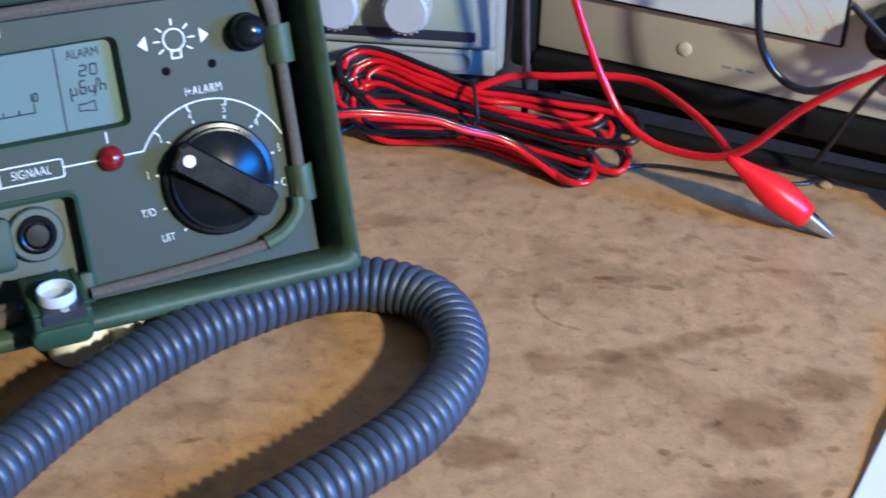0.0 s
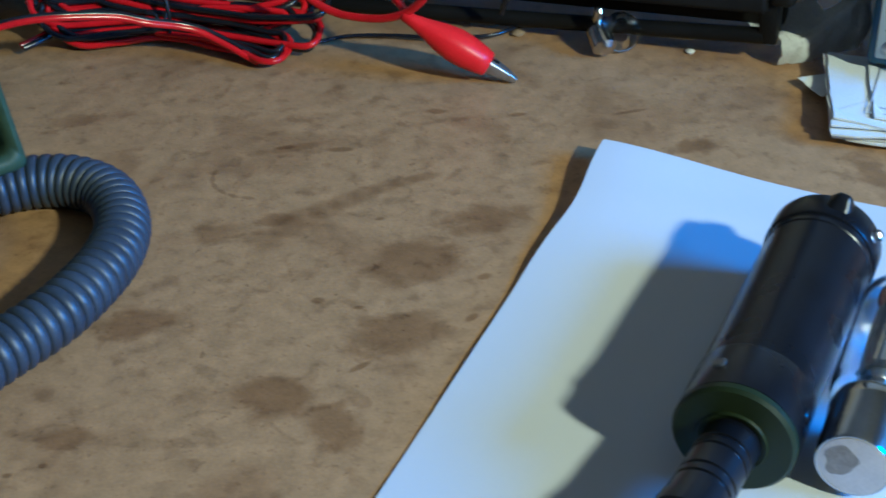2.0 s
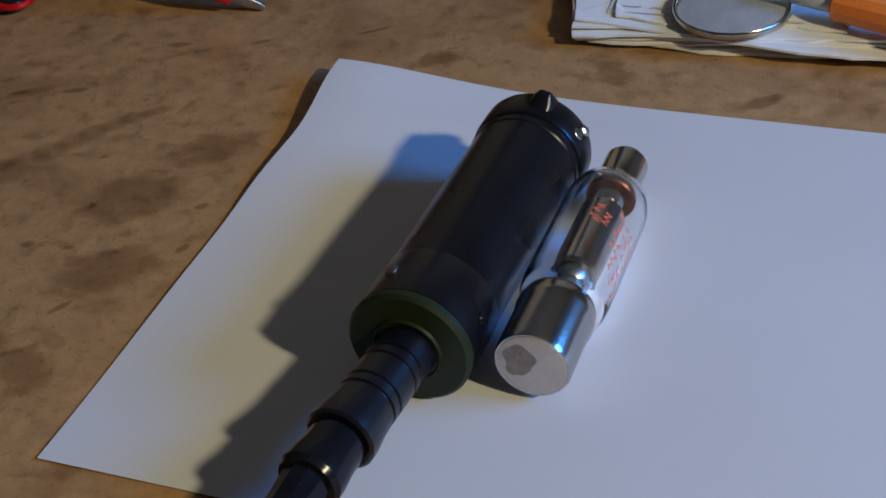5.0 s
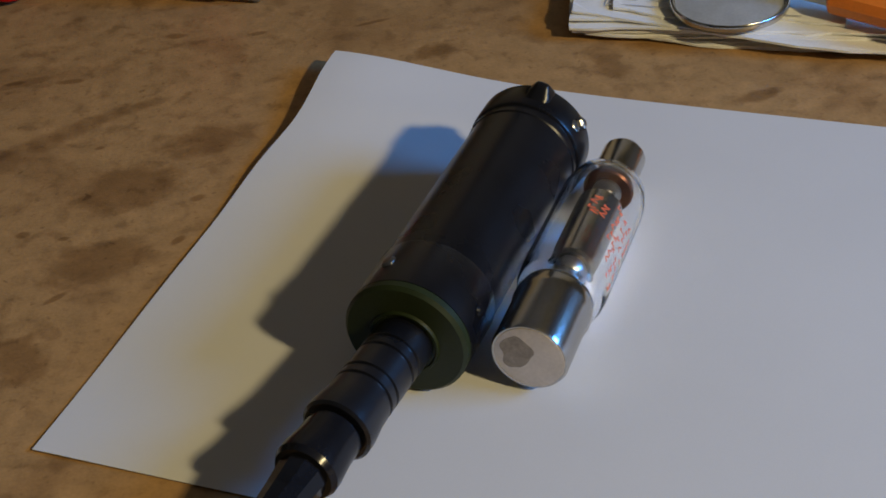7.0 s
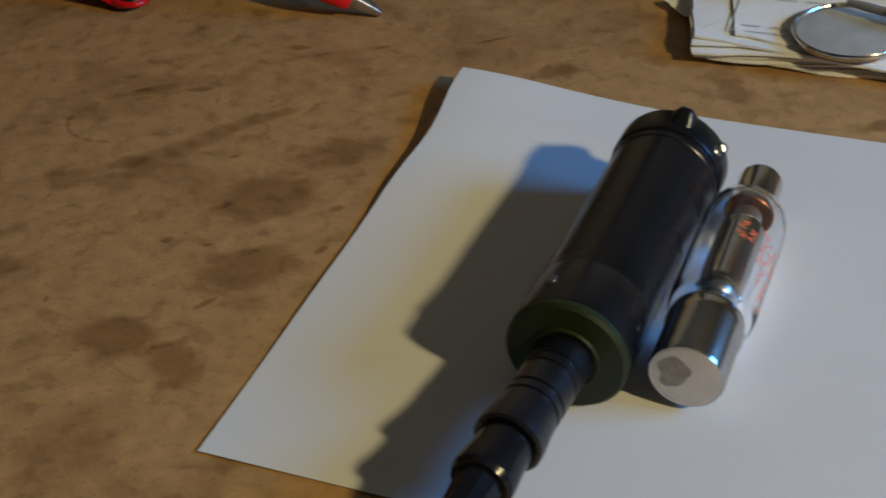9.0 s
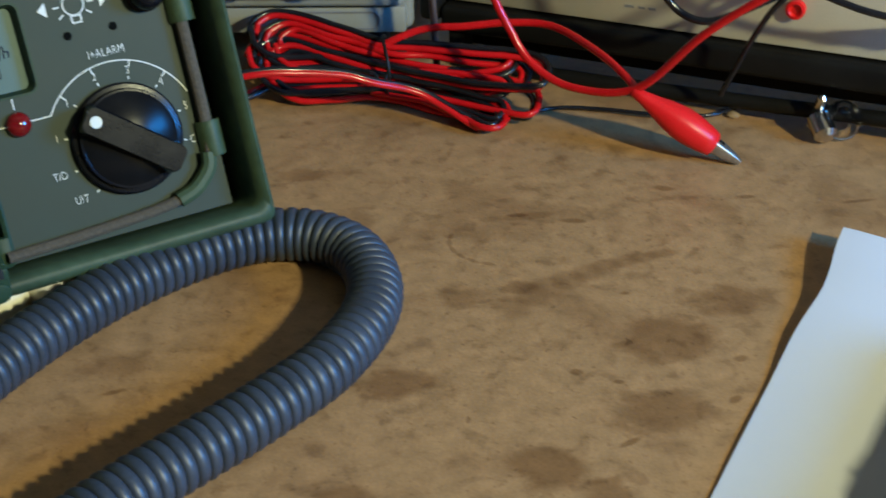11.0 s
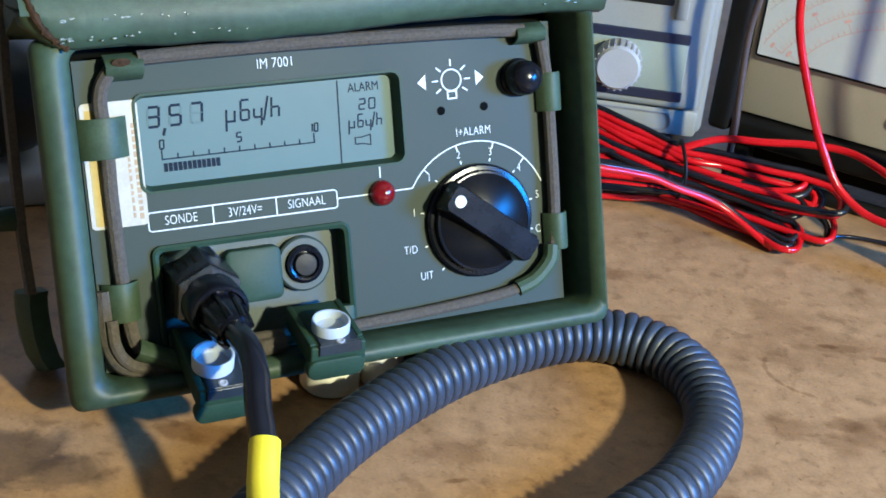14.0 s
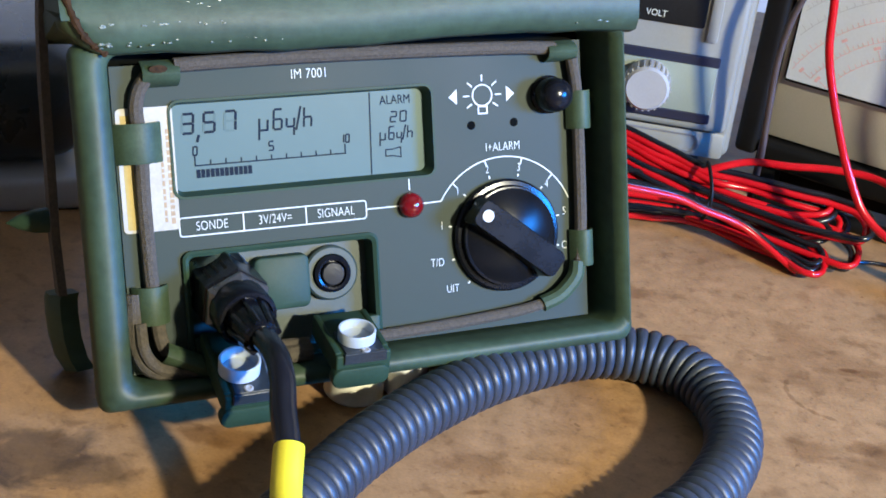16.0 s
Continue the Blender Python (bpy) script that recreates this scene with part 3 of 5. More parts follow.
for x, d in ((20.8, -1), (42.0, 1)):
    mpart("arrow_sign", loft([[(x + 1.6 * d, 27.4, z), (x - 1.4 * d, 30, z), (x - 1.4 * d, 24.8, z)] for z in (-0.1, 0.12)]), WHITE_INK, smooth=False)
# black discs paint the dark inside the pin holes
for x in (27.1, 43.1):
    mpart("pin_hole", lathe([(1.5, -0.1), (1.5, 0.1), (1.3, 0.14), (0.01, 0.12)], pose(x, 17.4, 0), 16), SHADE_BLACK)
mpart("push_button", lathe([(6.6, -0.1), (6.6, 1.5), (6.0, 2), (6.0, 6.5), (5.4, 9), (3.6, 10.6), (1.5, 11.2), (0.01, 11.3)], pose(56.3, 26.1, 0), 28), BLACK, "glossy black domed push button")
mpart("signal_lamp", lathe([(4.4, -0.1), (4.4, 0.8), (4.1, 2.4), (3, 3.8), (1.5, 4.5), (0.01, 4.7)], pose(3.4, -7.7, 0), 28), LED_RED, "dark red domed signal lamp")

# selector knob
knob = mpart("selector_knob", lathe([(19.6, 0.1), (19.6, 2.0), (18.9, 2.8), (17.6, 3.0), (17.2, 5.2), (16.6, 5.3), (16.2, 5.1)], pose(KX, KY, 0), 48), BLACK, "black round selector knob with a pointer grip")
mpart("knob_top", lathe([(16.5, 4.6), (16.4, 5.2), (15.4, 5.7), (12.5, 6.7), (9, 7.7), (4.5, 8.6), (0.01, 9.0)], pose(KX, KY, 0), 48), KNOB_TOP, "dished black top", knob)
GR = pose(KX, KY, 0, 0, 0, 142)
bm = loft([[GR @ Vector((x, y * k, z)) for x, y in rounded(-18.6, 18.2, -5.6, 5.6, 2.5)] for z, k in ((2.5, 1.12), (7.5, 1.0), (11.5, 0.9), (12.6, 0.82))])
mpart("pointer_grip", bm, BLACK, "raised pointer grip", knob, angle=30)
mpart("pointer_dot", lathe([(2.1, 12.4), (2.1, 12.85), (0.01, 12.9)], GR @ pose(14.6, 0, 0), 20), WHITE_INK, "white pointer dot", knob)

# connector recess
mpart("recess", box(-75, -9, -54, -16, -8.2, -6, 0.3), RECESS, "connector recess", smooth=False)
o = rounded(-75.4, -9.2, -54, -15.4, 3)
mpart("recess_rim", loft([[(x, y, -1) for x, y in o], [(x, y, 1.4) for x, y in o], [(x, y, 1.8) for x, y in rounded(-74.6, -10, -53.4, -16.2, 2.5)], [(x, y, 1.2) for x, y in rounded(-73.4, -11.2, -52.6, -17.4, 2)], [(x, y, -6.2) for x, y in rounded(-73, -11.6, -52.2, -17.8, 2)]], cap0=False, cap1=False), GREEN_DARK, "raised green rim")
mpart("blanking_cap", slab(-51.5, -32.6, -38.5, -20.6, -6.2, -1.6, 2.5, 0.9), GREEN_DARK, "green rubber blanking cap")
sock = mpart("socket", lathe([(9.3, -6.1), (9.3, -3.6), (8.6, -3), (6.6, -3), (6.2, -4)], pose(-24.7, -28.4, 0), 32), RECESS, "round signal socket")
mpart("socket_core", lathe([(6.3, -6), (6.3, -1.6), (5.3, -1), (4.6, -1.2), (4.4, -3), (3.9, -3)], pose(-24.7, -28.4, 0), 28), BLACK, "black socket core", sock)
mpart("socket_plunger", lathe([(4.0, -4), (4.0, -1.2), (3.6, -0.8), (0.01, -0.7)], pose(-24.7, -28.4, 0), 28), BLACK_MATT, "dark socket centre", sock)
for x in (-71, -12.5):
    mpart("rim_foot", slab(x - 2.2, x + 2.6, -52.5, -43.5, -2, 1.9, 1.0, 0.6), GREEN_DARK)
# cable plug
AX = along(mm(-63.0, -26.5, -7), mm(-59.6, -40.5, 43))
plug = part("cable_plug", lathe([(0.0115, 0.0), (0.0115, 0.006), (0.0105, 0.0075), (0.0105, 0.009)], AX, 32), STEEL, meter, "black cable plug with hexagonal collar")
part("hex_collar", lathe([(0.0112, 0.004), (0.0122, 0.0055), (0.0122, 0.0195), (0.0112, 0.0205), (0.0100, 0.0205)], AX @ pose(0, 0, 0, 0, 0, 12), 6), BLACK, plug, "black hexagonal collar", False)
part("clamp_nut", lathe([(0.0106, 0.0205), (0.0117, 0.0208), (0.0117, 0.0222), (0.0102, 0.0240), (0.0092, 0.0240)], AX @ pose(0, 0, 0, 0, 0, 12), 6), DARK_STEEL, plug, "grey metal clamp edge", False)
part("collar_ring", lathe([(0.0092, 0.0222), (0.0100, 0.0232), (0.0100, 0.0318), (0.0094, 0.0330), (0.0084, 0.0332), (0.0078, 0.0322), (0.0001, 0.0322)], AX, 36), BLACK, plug, "glossy black ring")
part("plug_body", lathe([(0.0072, 0.0318), (0.0070, 0.0345), (0.0062, 0.0405), (0.0055, 0.0455), (0.0048, 0.0470), (0.001, 0.0470)], AX, 28), BLACK, plug)
for k in range(8):
    part("grip_rib", tube([AX @ pose(0, 0, 0, 0, 0, 45 * k) @ Vector(p) for p in ((0.0068, 0, 0.0325), (0.0066, 0, 0.037), (0.0059, 0, 0.0425), (0.0053, 0, 0.046))], 0.0012, 8), BLACK, plug)
for k in range(3):
    part("grip_rib", tube([AX @ pose(0, 0, 0, 0, 0, 102) @ Vector((0.0101, -0.003 + 0.003 * k, z)) for z in (0.009, 0.016)], 0.0008, 6), CASE_BLACK, plug)
line = smooth_line([mm(-60.3, -37.5, 34), mm(-59.4, -41.5, 47), mm(-60.2, -47, 56), mm(-62.2, -55, 62.5), mm(-63.6, -63.5, 69), mm(-68, -76.5, 80), mm(-73, -88, 100), mm(-79, -106, 125)], 8)
cable = part("probe_cable", tube(line, 0.0041, 16), CABLE_BLACK, meter, "black probe cable with a yellow sleeve")
part("yellow_sleeve", tube(smooth_line([mm(-63, -63.5, 69), mm(-68, -76.5, 80), mm(-73, -88, 100)], 8), 0.0047, 18), YELLOW, cable, "bright yellow sleeve")
# clips with milky cups
for ox, oy, oz, lean, deep, cr, ch, cu, cw in ((-34.6, -41.4, 7, 21, 23, 6.2, 4.6, 9.25, 15.00), (-72.3, -42.9, 7, 27, 29.5, 6.6, 5.6, 7.25, 18.50)):
    F = pose(ox, oy, oz, lean)

    def put(bm):
        bmesh.ops.transform(bm, matrix=F, verts=bm.verts)
        return bm

    clip = mpart("clip_block", put(box(0, 18.5, -7.5, 0, -3, deep, 0.8, 3)), GREEN_DARK, "dark green strap clip with a milky cup")
    mpart("clip_rail", put(box(0, 2.2, -1, 0.6, -2.5, deep - 1.5, 0.6, 2)), GREEN_DARK, "raised side rail", clip)
    mpart("clip_rail", put(box(16.4, 18.5, -1, 0.5, -2.5, deep - 3, 0.6, 2)), GREEN_DARK, "raised side rail", clip)
    mpart("clip_tongue", put(slab(-1.2, 18.2, -12.0, -4.5, deep - 2.5, deep + 1.2, 3.4, 1.1)), GREEN_DARK, "rounded tongue", clip)
    mpart("steel_plate", put(box(3.2, 16.2, -0.3, 0.6, cw - 6, deep - 0.4, 0.25, 1)), CASE_SHEEN, "dark metal plate", clip)
    mpart("plate_lip", put(box(2.6, 16.8, -3.2, 0.7, deep - 0.2, deep + 0.7, 0.25, 1)), CASE_SHEEN, "scratched dark lip", clip)
    mpart("milky_cup", put(lathe([(cr - 0.5, 0.4), (cr - 0.1, 0.8), (cr, ch - 0.5), (cr - 0.3, ch), (cr - 0.8, ch - 0.1), (cr - 1.1, 1.6), (0.01, 1.4)], pose(cu, 0, cw, -90), 36)), MILKY, "translucent white plastic cup", clip)
    mpart("rivet", put(lathe([(1.5, 0.4), (1.5, 0.9), (1.0, 1.1), (0.6, 0.8), (0.01, 0.8)], pose(cu + 0.8, 0, (cw + cr + deep) / 2, -90), 14)), KNOB_GREY, "", clip)
# elastic cord and its tabs
def cord(name, pts, r, flat=1.0, label=""):
    return mpart(name, tube(smooth_line([(*p, 0) if len(p) == 2 else p for p in pts], 6), r, 10, flat=flat), CORD, label)


cord("elastic_cord", [(-74, 43.8, 3.2), (-40, 44.2, 3.4), (0, 43.9, 3.4), (40, 43.0, 3.2), (58, 42, 3)], 2.3, 1.0, "grey-brown braided elastic cord")
cord("elastic_cord", [(-82.5, 41, 3.4), (-85.6, 36, 2.6), (-86.6, 30, 2.0), (-86, 20, 2.4), (-86.2, 3, 1.6), (-86, -14, 1.6), (-85.8, -25, 2), (-84.6, -42, 2.6), (-82.5, -47, 3)], 2.4)
cord("elastic_cord", [(64.5, 38, 3), (66, 25, 3), (66.2, 0, 3.2), (66, -22, 3), (64.5, -36, 3), (60, -42, 3)], 2.2)
cord("elastic_cord", [(-12, -50.5, 3), (15, -49.8, 3), (40, -48.3, 3), (52, -46.6, 3)], 2.0)
cord("cord_coil", [(-92, -27, 2), (-92.5, -42, 3), (-90, -50, 4), (-83, -53, 5), (-70, -53.5, 5)], 2.6)
cord("cord_coil", [(-91, -36, 5), (-90.5, -45, 6), (-86, -51, 6.5), (-76, -53, 6.5), (-66, -53, 6)], 2.0)
cord("cord_coil", [(-56, -51.5, 5), (-46, -52, 6), (-36, -52, 5)], 3.0)
cord("cord_coil", [(-56, -49.5, 3), (-46, -49.6, 3.5), (-36, -50, 3)], 2.4)


def tab(x0, x1, y0, y1, zt, vertical=True, label="", m=None, material=None):
    """A vinyl loop bent over the cord."""
    m = m or Matrix()
    prof = [(0, 0.2), (0.12, 0.62), (0.3, 0.95), (0.5, 1.05), (0.7, 0.95), (0.88, 0.62), (1, 0.2)]
    outer = [(a, h * zt) for a, h in prof]
    inner = [(0.04 + 0.92 * a, h * zt - 0.9) for a, h in prof][::-1]
    loops = []
    for e in (0.0, 0.06, 0.94, 1.0):
        k = 0.96 if e in (0.0, 1.0) else 1.0
        if vertical:
            loops.append([m @ Vector((x0 + (x1 - x0) * a, y0 + (y1 - y0) * e, h * k)) for a, h in outer + inner])
        else:
            loops.append([m @ Vector((x0 + (x1 - x0) * e, y0 + (y1 - y0) * a, h * k)) for a, h in outer + inner])
    return mpart("cord_tab", loft(loops), material or GREEN_TAB, label)


t1 = tab(-84.3, -72.6, 37.2, 45.6, 6.5, False, "olive vinyl cord tab with a rust stain")
mpart("rust_spot", lathe([(0.1, 0), (2.3, 0.1), (2.5, 0.2), (0.1, 0.3)], pose(-79.5, 43.0, 6.7) @ Matrix.Diagonal((1.2, 0.5, 1, 1)), 9), RUST, "brown rust stain", t1)
tab(-94, -79, 14, 26.6, 5.6, True, "olive vinyl cord tab")
tab(-92.3, -80.6, -37.2, -25, 6, True, "olive vinyl cord tab")
tab(62.5, 72, 13.7, 27, 6, True, "olive vinyl cord tab")
tab(62.3, 71.5, -34.8, -22, 6, True, "olive vinyl cord tab")
tab(54.7, 65.5, 37.2, 44.4, 6.4, False, "olive vinyl cord tab")
tab(-7.5, 7.5, -3.6, 3.6, 6, False, "olive vinyl cord sleeve", pose(-77.5, -49.8, 4, 0, 0, -27))
mpart("corner_sleeve", tube(smooth_line([(50, -46.9, 3), (57, -44.3, 3.2), (63, -38.5, 3.2), (64.3, -33, 3)], 5), 2.9, 10), GREEN_TAB, "olive vinyl sleeve")
# label
lab = mpart("maker_label", slab(-92.8, -75.0, -8, 31.2, -0.05, 0.5, 1.5), LABEL, "silver label with gold edge and faded print", smooth=False)
mpart("gold_edge", box(-91.4, -88.4, -7, 29, 0.5, 0.58), GOLD, "", lab, smooth=False)
rng = random.Random(4)
for k, x in enumerate((-79.6, -77.6)):
    y = 24.0
    while y > -6:
        h = rng.uniform(1.0, 1.9)
        mpart("print_bar", box(x, x + (1.3 if k else 0.8), y - h, y, 0.5, 0.6), FADED_PRINT, "", lab, smooth=False)
        y -= h + rng.uniform(0.5, 0.9)
# shoulder strap at the side
mpart("shoulder_strap", loft([[(x + (2.2 if q in (1, 2) else 0) * 0.6, y, z + (9 if q > 1 else 0)) for q, (x, z) in enumerate(((xx, zz), (xx + 1.4, zz), (xx + 1.4, zz), (xx, zz)))] for xx, y, zz in ((-109, 75, -30), (-110.5, 60, -30), (-111.5, 40, -30), (-112, 12, -30), (-112.5, -10, -30), (-112, -29, -29))]), CORD, "worn grey-green shoulder strap", angle=50)
mpart("strap_end", loft([[(x, y, z) for x, z in ((-115.5 + e, -34), (-113 + e, -35), (-107 + e, -33), (-106 + e, -24), (-112 + e, -22), (-115.5 + e, -25))] for y, e in ((-29, 1), (-31, 0.4), (-36, 0.2), (-44, 0.6), (-51, 2), (-55, 4))]), GREEN, "green vinyl strap end", angle=50)
mpart("stud", lathe([(4.2, 0), (4.2, 2), (3.9, 7), (2.4, 12), (0.01, 16)], along((-110, -4.5, -26), (-128, -4.5, -28)), 20), GREEN_DARK, "olive pointed side stud")

# white pot that props the pouch
for (x, y), r, h, material, label in (((-0.0330, 0.5010), 0.0106, 0.0165, CREAM, "cream plastic cap standing under the pouch"), ((-0.0160, 0.5085), 0.0080, 0.0165, WHITE_PLASTIC, "white plastic cap standing under the pouch")):
    solid("plastic_cap", lathe([(r * 0.9, 0.0), (r, 0.0012), (r, h - 0.002), (r * 0.93, h - 0.0004), (r * 0.8, h), (0.0001, h)], Matrix.Translation((x, y, 0)), 36), material, label, "plastic cap")

# ---- the ribbed hose ----
HR = 0.0103
line = smooth_line([(-0.085, 0.33, HR), (-0.058, 0.385, HR), (-0.0365, 0.433, HR), (-0.024, 0.458, HR), (-0.006, 0.485, HR), (0.015, 0.509, HR), (0.040, 0.529, HR), (0.060, 0.5375, HR), (0.078, 0.536, HR), (0.093, 0.524, HR), (0.100, 0.503, HR), (0.0975, 0.480, HR), (0.085, 0.454, HR), (0.070, 0.436, HR), (0.058, 0.423, HR), (0.03, 0.395, HR), (0.0, 0.362, HR), (-0.03, 0.335, HR)], 20)
even, acc, step = [line[0]], 0.0, 0.00046
for a, b in zip(line, line[1:]):
    d = (b - a).length
    while acc + d >= step:
        a = a + (b - a).normalized() * (step - acc)
        d = (b - a).length
        even.append(a)
        acc = 0.0
    acc += d
hose = thing("ribbed_hose", Matrix.Translation(even[len(even) // 2]), "blue-grey ribbed rubber hose looped on the bench", "hose")
HM = -even[len(even) // 2]
part("core", tube([p + HM for p in even[::4]], HR * 0.87, 24), RUBBER, hose, angle=80)
for k in range(0, len(even) - 11, 10):
    part("rib", tube([p + HM for p in even[k:k + 11]], lambda i: HR * (0.868 + 0.132 * math.sin(math.pi * i / 10) ** 0.55), 26), RUBBER, hose, angle=80)

# ---- the sheet of paper with probe and tube ----
def paper_height(a, b):
    """Height over the bench; a along the long edge from the curled corner, b down the short edge."""
    h = 0.0007 + 0.0075 * math.exp(-((a / 0.055) ** 2)) * math.exp(-((b / 0.053) ** 2))
    h += 0.0011 * math.exp(-(((b - 0.075) / 0.02) ** 2)) * math.exp(-((a / 0.02) ** 2))
    h += 0.0007 * math.exp(-(((b - 0.034 + 0.1 * a) / 0.009) ** 2)) * math.exp(-(((a - 0.06) / 0.06) ** 2))
    return h + 0.0006 * math.exp(-((a / 0.03) ** 2)) * (0.5 + 0.5 * math.sin(b * 60))


bm = bmesh.new()
U, V = Vector((0.877, -0.4805, 0)), Vector((-0.4815, -0.8765, 0))
top, low = [], []
for i in range(67):
    rt, rl = [], []
    for j in range(49):
        a, b = 0.297 * i / 66, 0.211 * j / 48
        # the lifted edge is drawn in a little
        q = Vector((0.2805, 0.5395, 0)) + U * (a + 0.0026 * math.exp(-(((b - 0.038) / 0.02) ** 2) - (a / 0.05) ** 2)) + V * b + Vector((0, 0, paper_height(a, b)))
        rt.append(bm.verts.new(q))
        rl.append(bm.verts.new(q - Vector((0, 0, 0.0002))))
    top.append(rt)
    low.append(rl)
for i in range(66):
    for j in range(48):
        bm.faces.new((top[i][j], top[i + 1][j], top[i + 1][j + 1], top[i][j + 1]))
        bm.faces.new((low[i][j], low[i][j + 1], low[i + 1][j + 1], low[i + 1][j]))
for i in range(66):
    for j in (0, 48):
        bm.faces.new((top[i][j], top[i + 1][j], low[i + 1][j], low[i][j]))
for j in range(48):
    for i in (0, 66):
        bm.faces.new((top[i][j], top[i][j + 1], low[i][j + 1], low[i][j]))
solid("paper_sheet", bm, PAPER, "plain white sheet of paper with a curled corner on the bench", "paper", angle=80)

R = 0.0177
PA, PD = Vector((0.2822, 0.3521, 0.0190)), Vector((0.0551, 0.0922, 0)).normalized()
probe = thing("radiation_probe", along(PA, PA + PD), "black anodised cylindrical radiation probe with a green end ring", "probe")
part("barrel", lathe([(0.0156, 0.003), (0.0178, 0.0035), (0.0178, 0.005), (0.0178, 0.0215), (0.0175, 0.0222), (0.0173, 0.0225), (0.0173, 0.0915), (0.0177, 0.092), (0.0177, 0.0935), (0.0173, 0.094), (0.0173, 0.0955)], None, 64), BLACK_MATT, probe, "black barrel", angle=25)
part("end_cap", lathe([(0.0170, 0.0952), (0.0180, 0.0958), (0.0183, 0.0965), (0.0183, 0.1055), (0.0178, 0.1070), (0.0165, 0.1075), (0.0156, 0.1050), (0.0156, 0.1040), (0.001, 0.1040)], None, 64), BLACK_MATT, probe, "black end cap", angle=25)
part("end_ring", lathe([(0.0090, -0.0004), (0.0094, -0.0009), (0.0099, -0.0009), (0.0102, 0.0), (0.0168, 0.0002), (0.0178, 0.0012), (0.0178, 0.0032), (0.0163, 0.0034)], None, 64), OLIVE, probe, "dark green end ring", angle=30)
# the neck bends up and aside a little from the barrel's axis
NM = along(PA, PA + PD).inverted() @ along(PA, PA + PD - Vector((0, 0, 0.025)) + Vector((PD.y, -PD.x, 0)) * 0.06)
prof = [(0.0083, 0.002)]
for h in (0.0075, 0.0112, 0.0200, 0.0236):
    r = 0.0083 + 0.01 * h
    prof += [(r, -h), (r - 0.0006, -h - 0.0003), (r - 0.0006, -h - 0.0010), (r, -h - 0.0013)]
neck = part("neck", lathe(prof + [(0.0088, -0.0290), (0.0096, -0.0345), (0.0096, -0.0375), (0.0088, -0.0382), (0.0070, -0.0382)], NM, 48), NECK, probe, "grooved black neck", angle=20)
part("coupling_nut", lathe([(0.0066, -0.0385), (0.0077, -0.0392), (0.0079, -0.0450), (0.0086, -0.0500), (0.0086, -0.0528), (0.0078, -0.0545), (0.0062, -0.0548)], NM, 48), BLACK, probe, "glossy coupling nut", angle=20)
part("cable_relief", lathe([(0.0064, -0.054), (0.0066, -0.0555), (0.0058, -0.063), (0.0048, -0.078), (0.0043, -0.10), (0.0001, -0.10)], NM, 10), BLACK, probe, "fluted strain relief", False)


def side(p_angle, h, r=R):
    """A frame on the barrel: angle from straight up towards the tube side."""
    m = along(PA, PA + PD).inverted()
    up, right = Vector((0, 0, 1)), Vector((PD.y, -PD.x, 0))
    way = up * math.cos(radians(p_angle)) + right * math.sin(radians(p_angle))
    at = PA + PD * h + way * r
    return m @ along(at, at + way)


# screw colours differ to paint which heads catch a glint
for ang, h in ((-28, 0.0125), (75, 0.0125), (60, 0.101)):
    part("screw", lathe([(0.0022, -0.0005), (0.0022, 0.0003), (0.0016, 0.0008), (0.0001, 0.0009)], side(ang, h), 14), STEEL if h > 0.1 else BLACK if ang > 0 else DARK_STEEL, probe, "small round-headed screw")
ear = side(14, 0.1032, 0.0178)
part("ear", loft([[ear @ Vector((x * k, y * min(1, 0.3 + 0.7 * k) + 0.0004, z)) for x, y in rounded(-0.0042, 0.0042, -0.0040, 0.0040, 0.0026)] for z, k in ((-0.004, 2.0), (-0.0012, 1.5), (0.0002, 1.12), (0.0014, 0.82), (0.0026, 0.56), (0.0035, 0.36), (0.0040, 0.22), (0.0042, 0.1))]), BLACK_MATT, probe, "raised locating ear", angle=80)
part("wing_screw", lathe([(0.0011, -0.002), (0.0011, 0.0008), (0.0019, 0.001), (0.0020, 0.0022), (0.0012, 0.0028), (0.0001, 0.003)], side(62, 0.103, 0.0176), 6), STEEL, probe, "bright screw", False)

TA, TD = Vector((0.3138, 0.3431, 0.0136)), Vector((0.0509, 0.0917, 0)).normalized()
tb = thing("counter_tube", along(TA, TA + TD), "clear glass counter tube with chromed end caps on white paper", "counter tube")
part("base_cap", lathe([(0.0094, 0.0006), (0.0104, 0.0004), (0.0109, 0.0016), (0.0109, 0.019), (0.0114, 0.0205), (0.0114, 0.0225), (0.0107, 0.026), (0.0085, 0.028), (0.0040, 0.029), (0.0001, 0.029)], None, 48), CHROME, tb, "chromed base cap", angle=25)
part("cap_face", lathe([(0.0001, 0.0), (0.0080, 0.0), (0.0098, 0.0003), (0.0100, 0.0010), (0.0098, 0.0016)], None, 48), DULL, tb, "dull stained cap face")
FACE = along(TA, TA + TD).to_3x3().inverted()
f_right, f_up = FACE @ Vector((TD.y, -TD.x, 0)), FACE @ Vector((0, 0, 1))
part("smudge", loft([[f_right * (-0.0036 + r * math.cos(a) * (0.0044 + 0.0007 * math.sin(3 * a + 1) + 0.0003 * math.sin(7 * a))) + f_up * (0.0014 + r * math.sin(a) * (0.0054 + 0.0005 * math.sin(2 * a) + 0.0003 * math.sin(5 * a))) + Vector((0, 0, z)) for a in [2 * math.pi * k / 48 for k in range(48)]] for r, z in ((1.0, 0.0001), (1.0, -0.00008), (0.6, -0.0001))]), SMUDGE, tb, "grey smudge on the cap face", smooth=False)
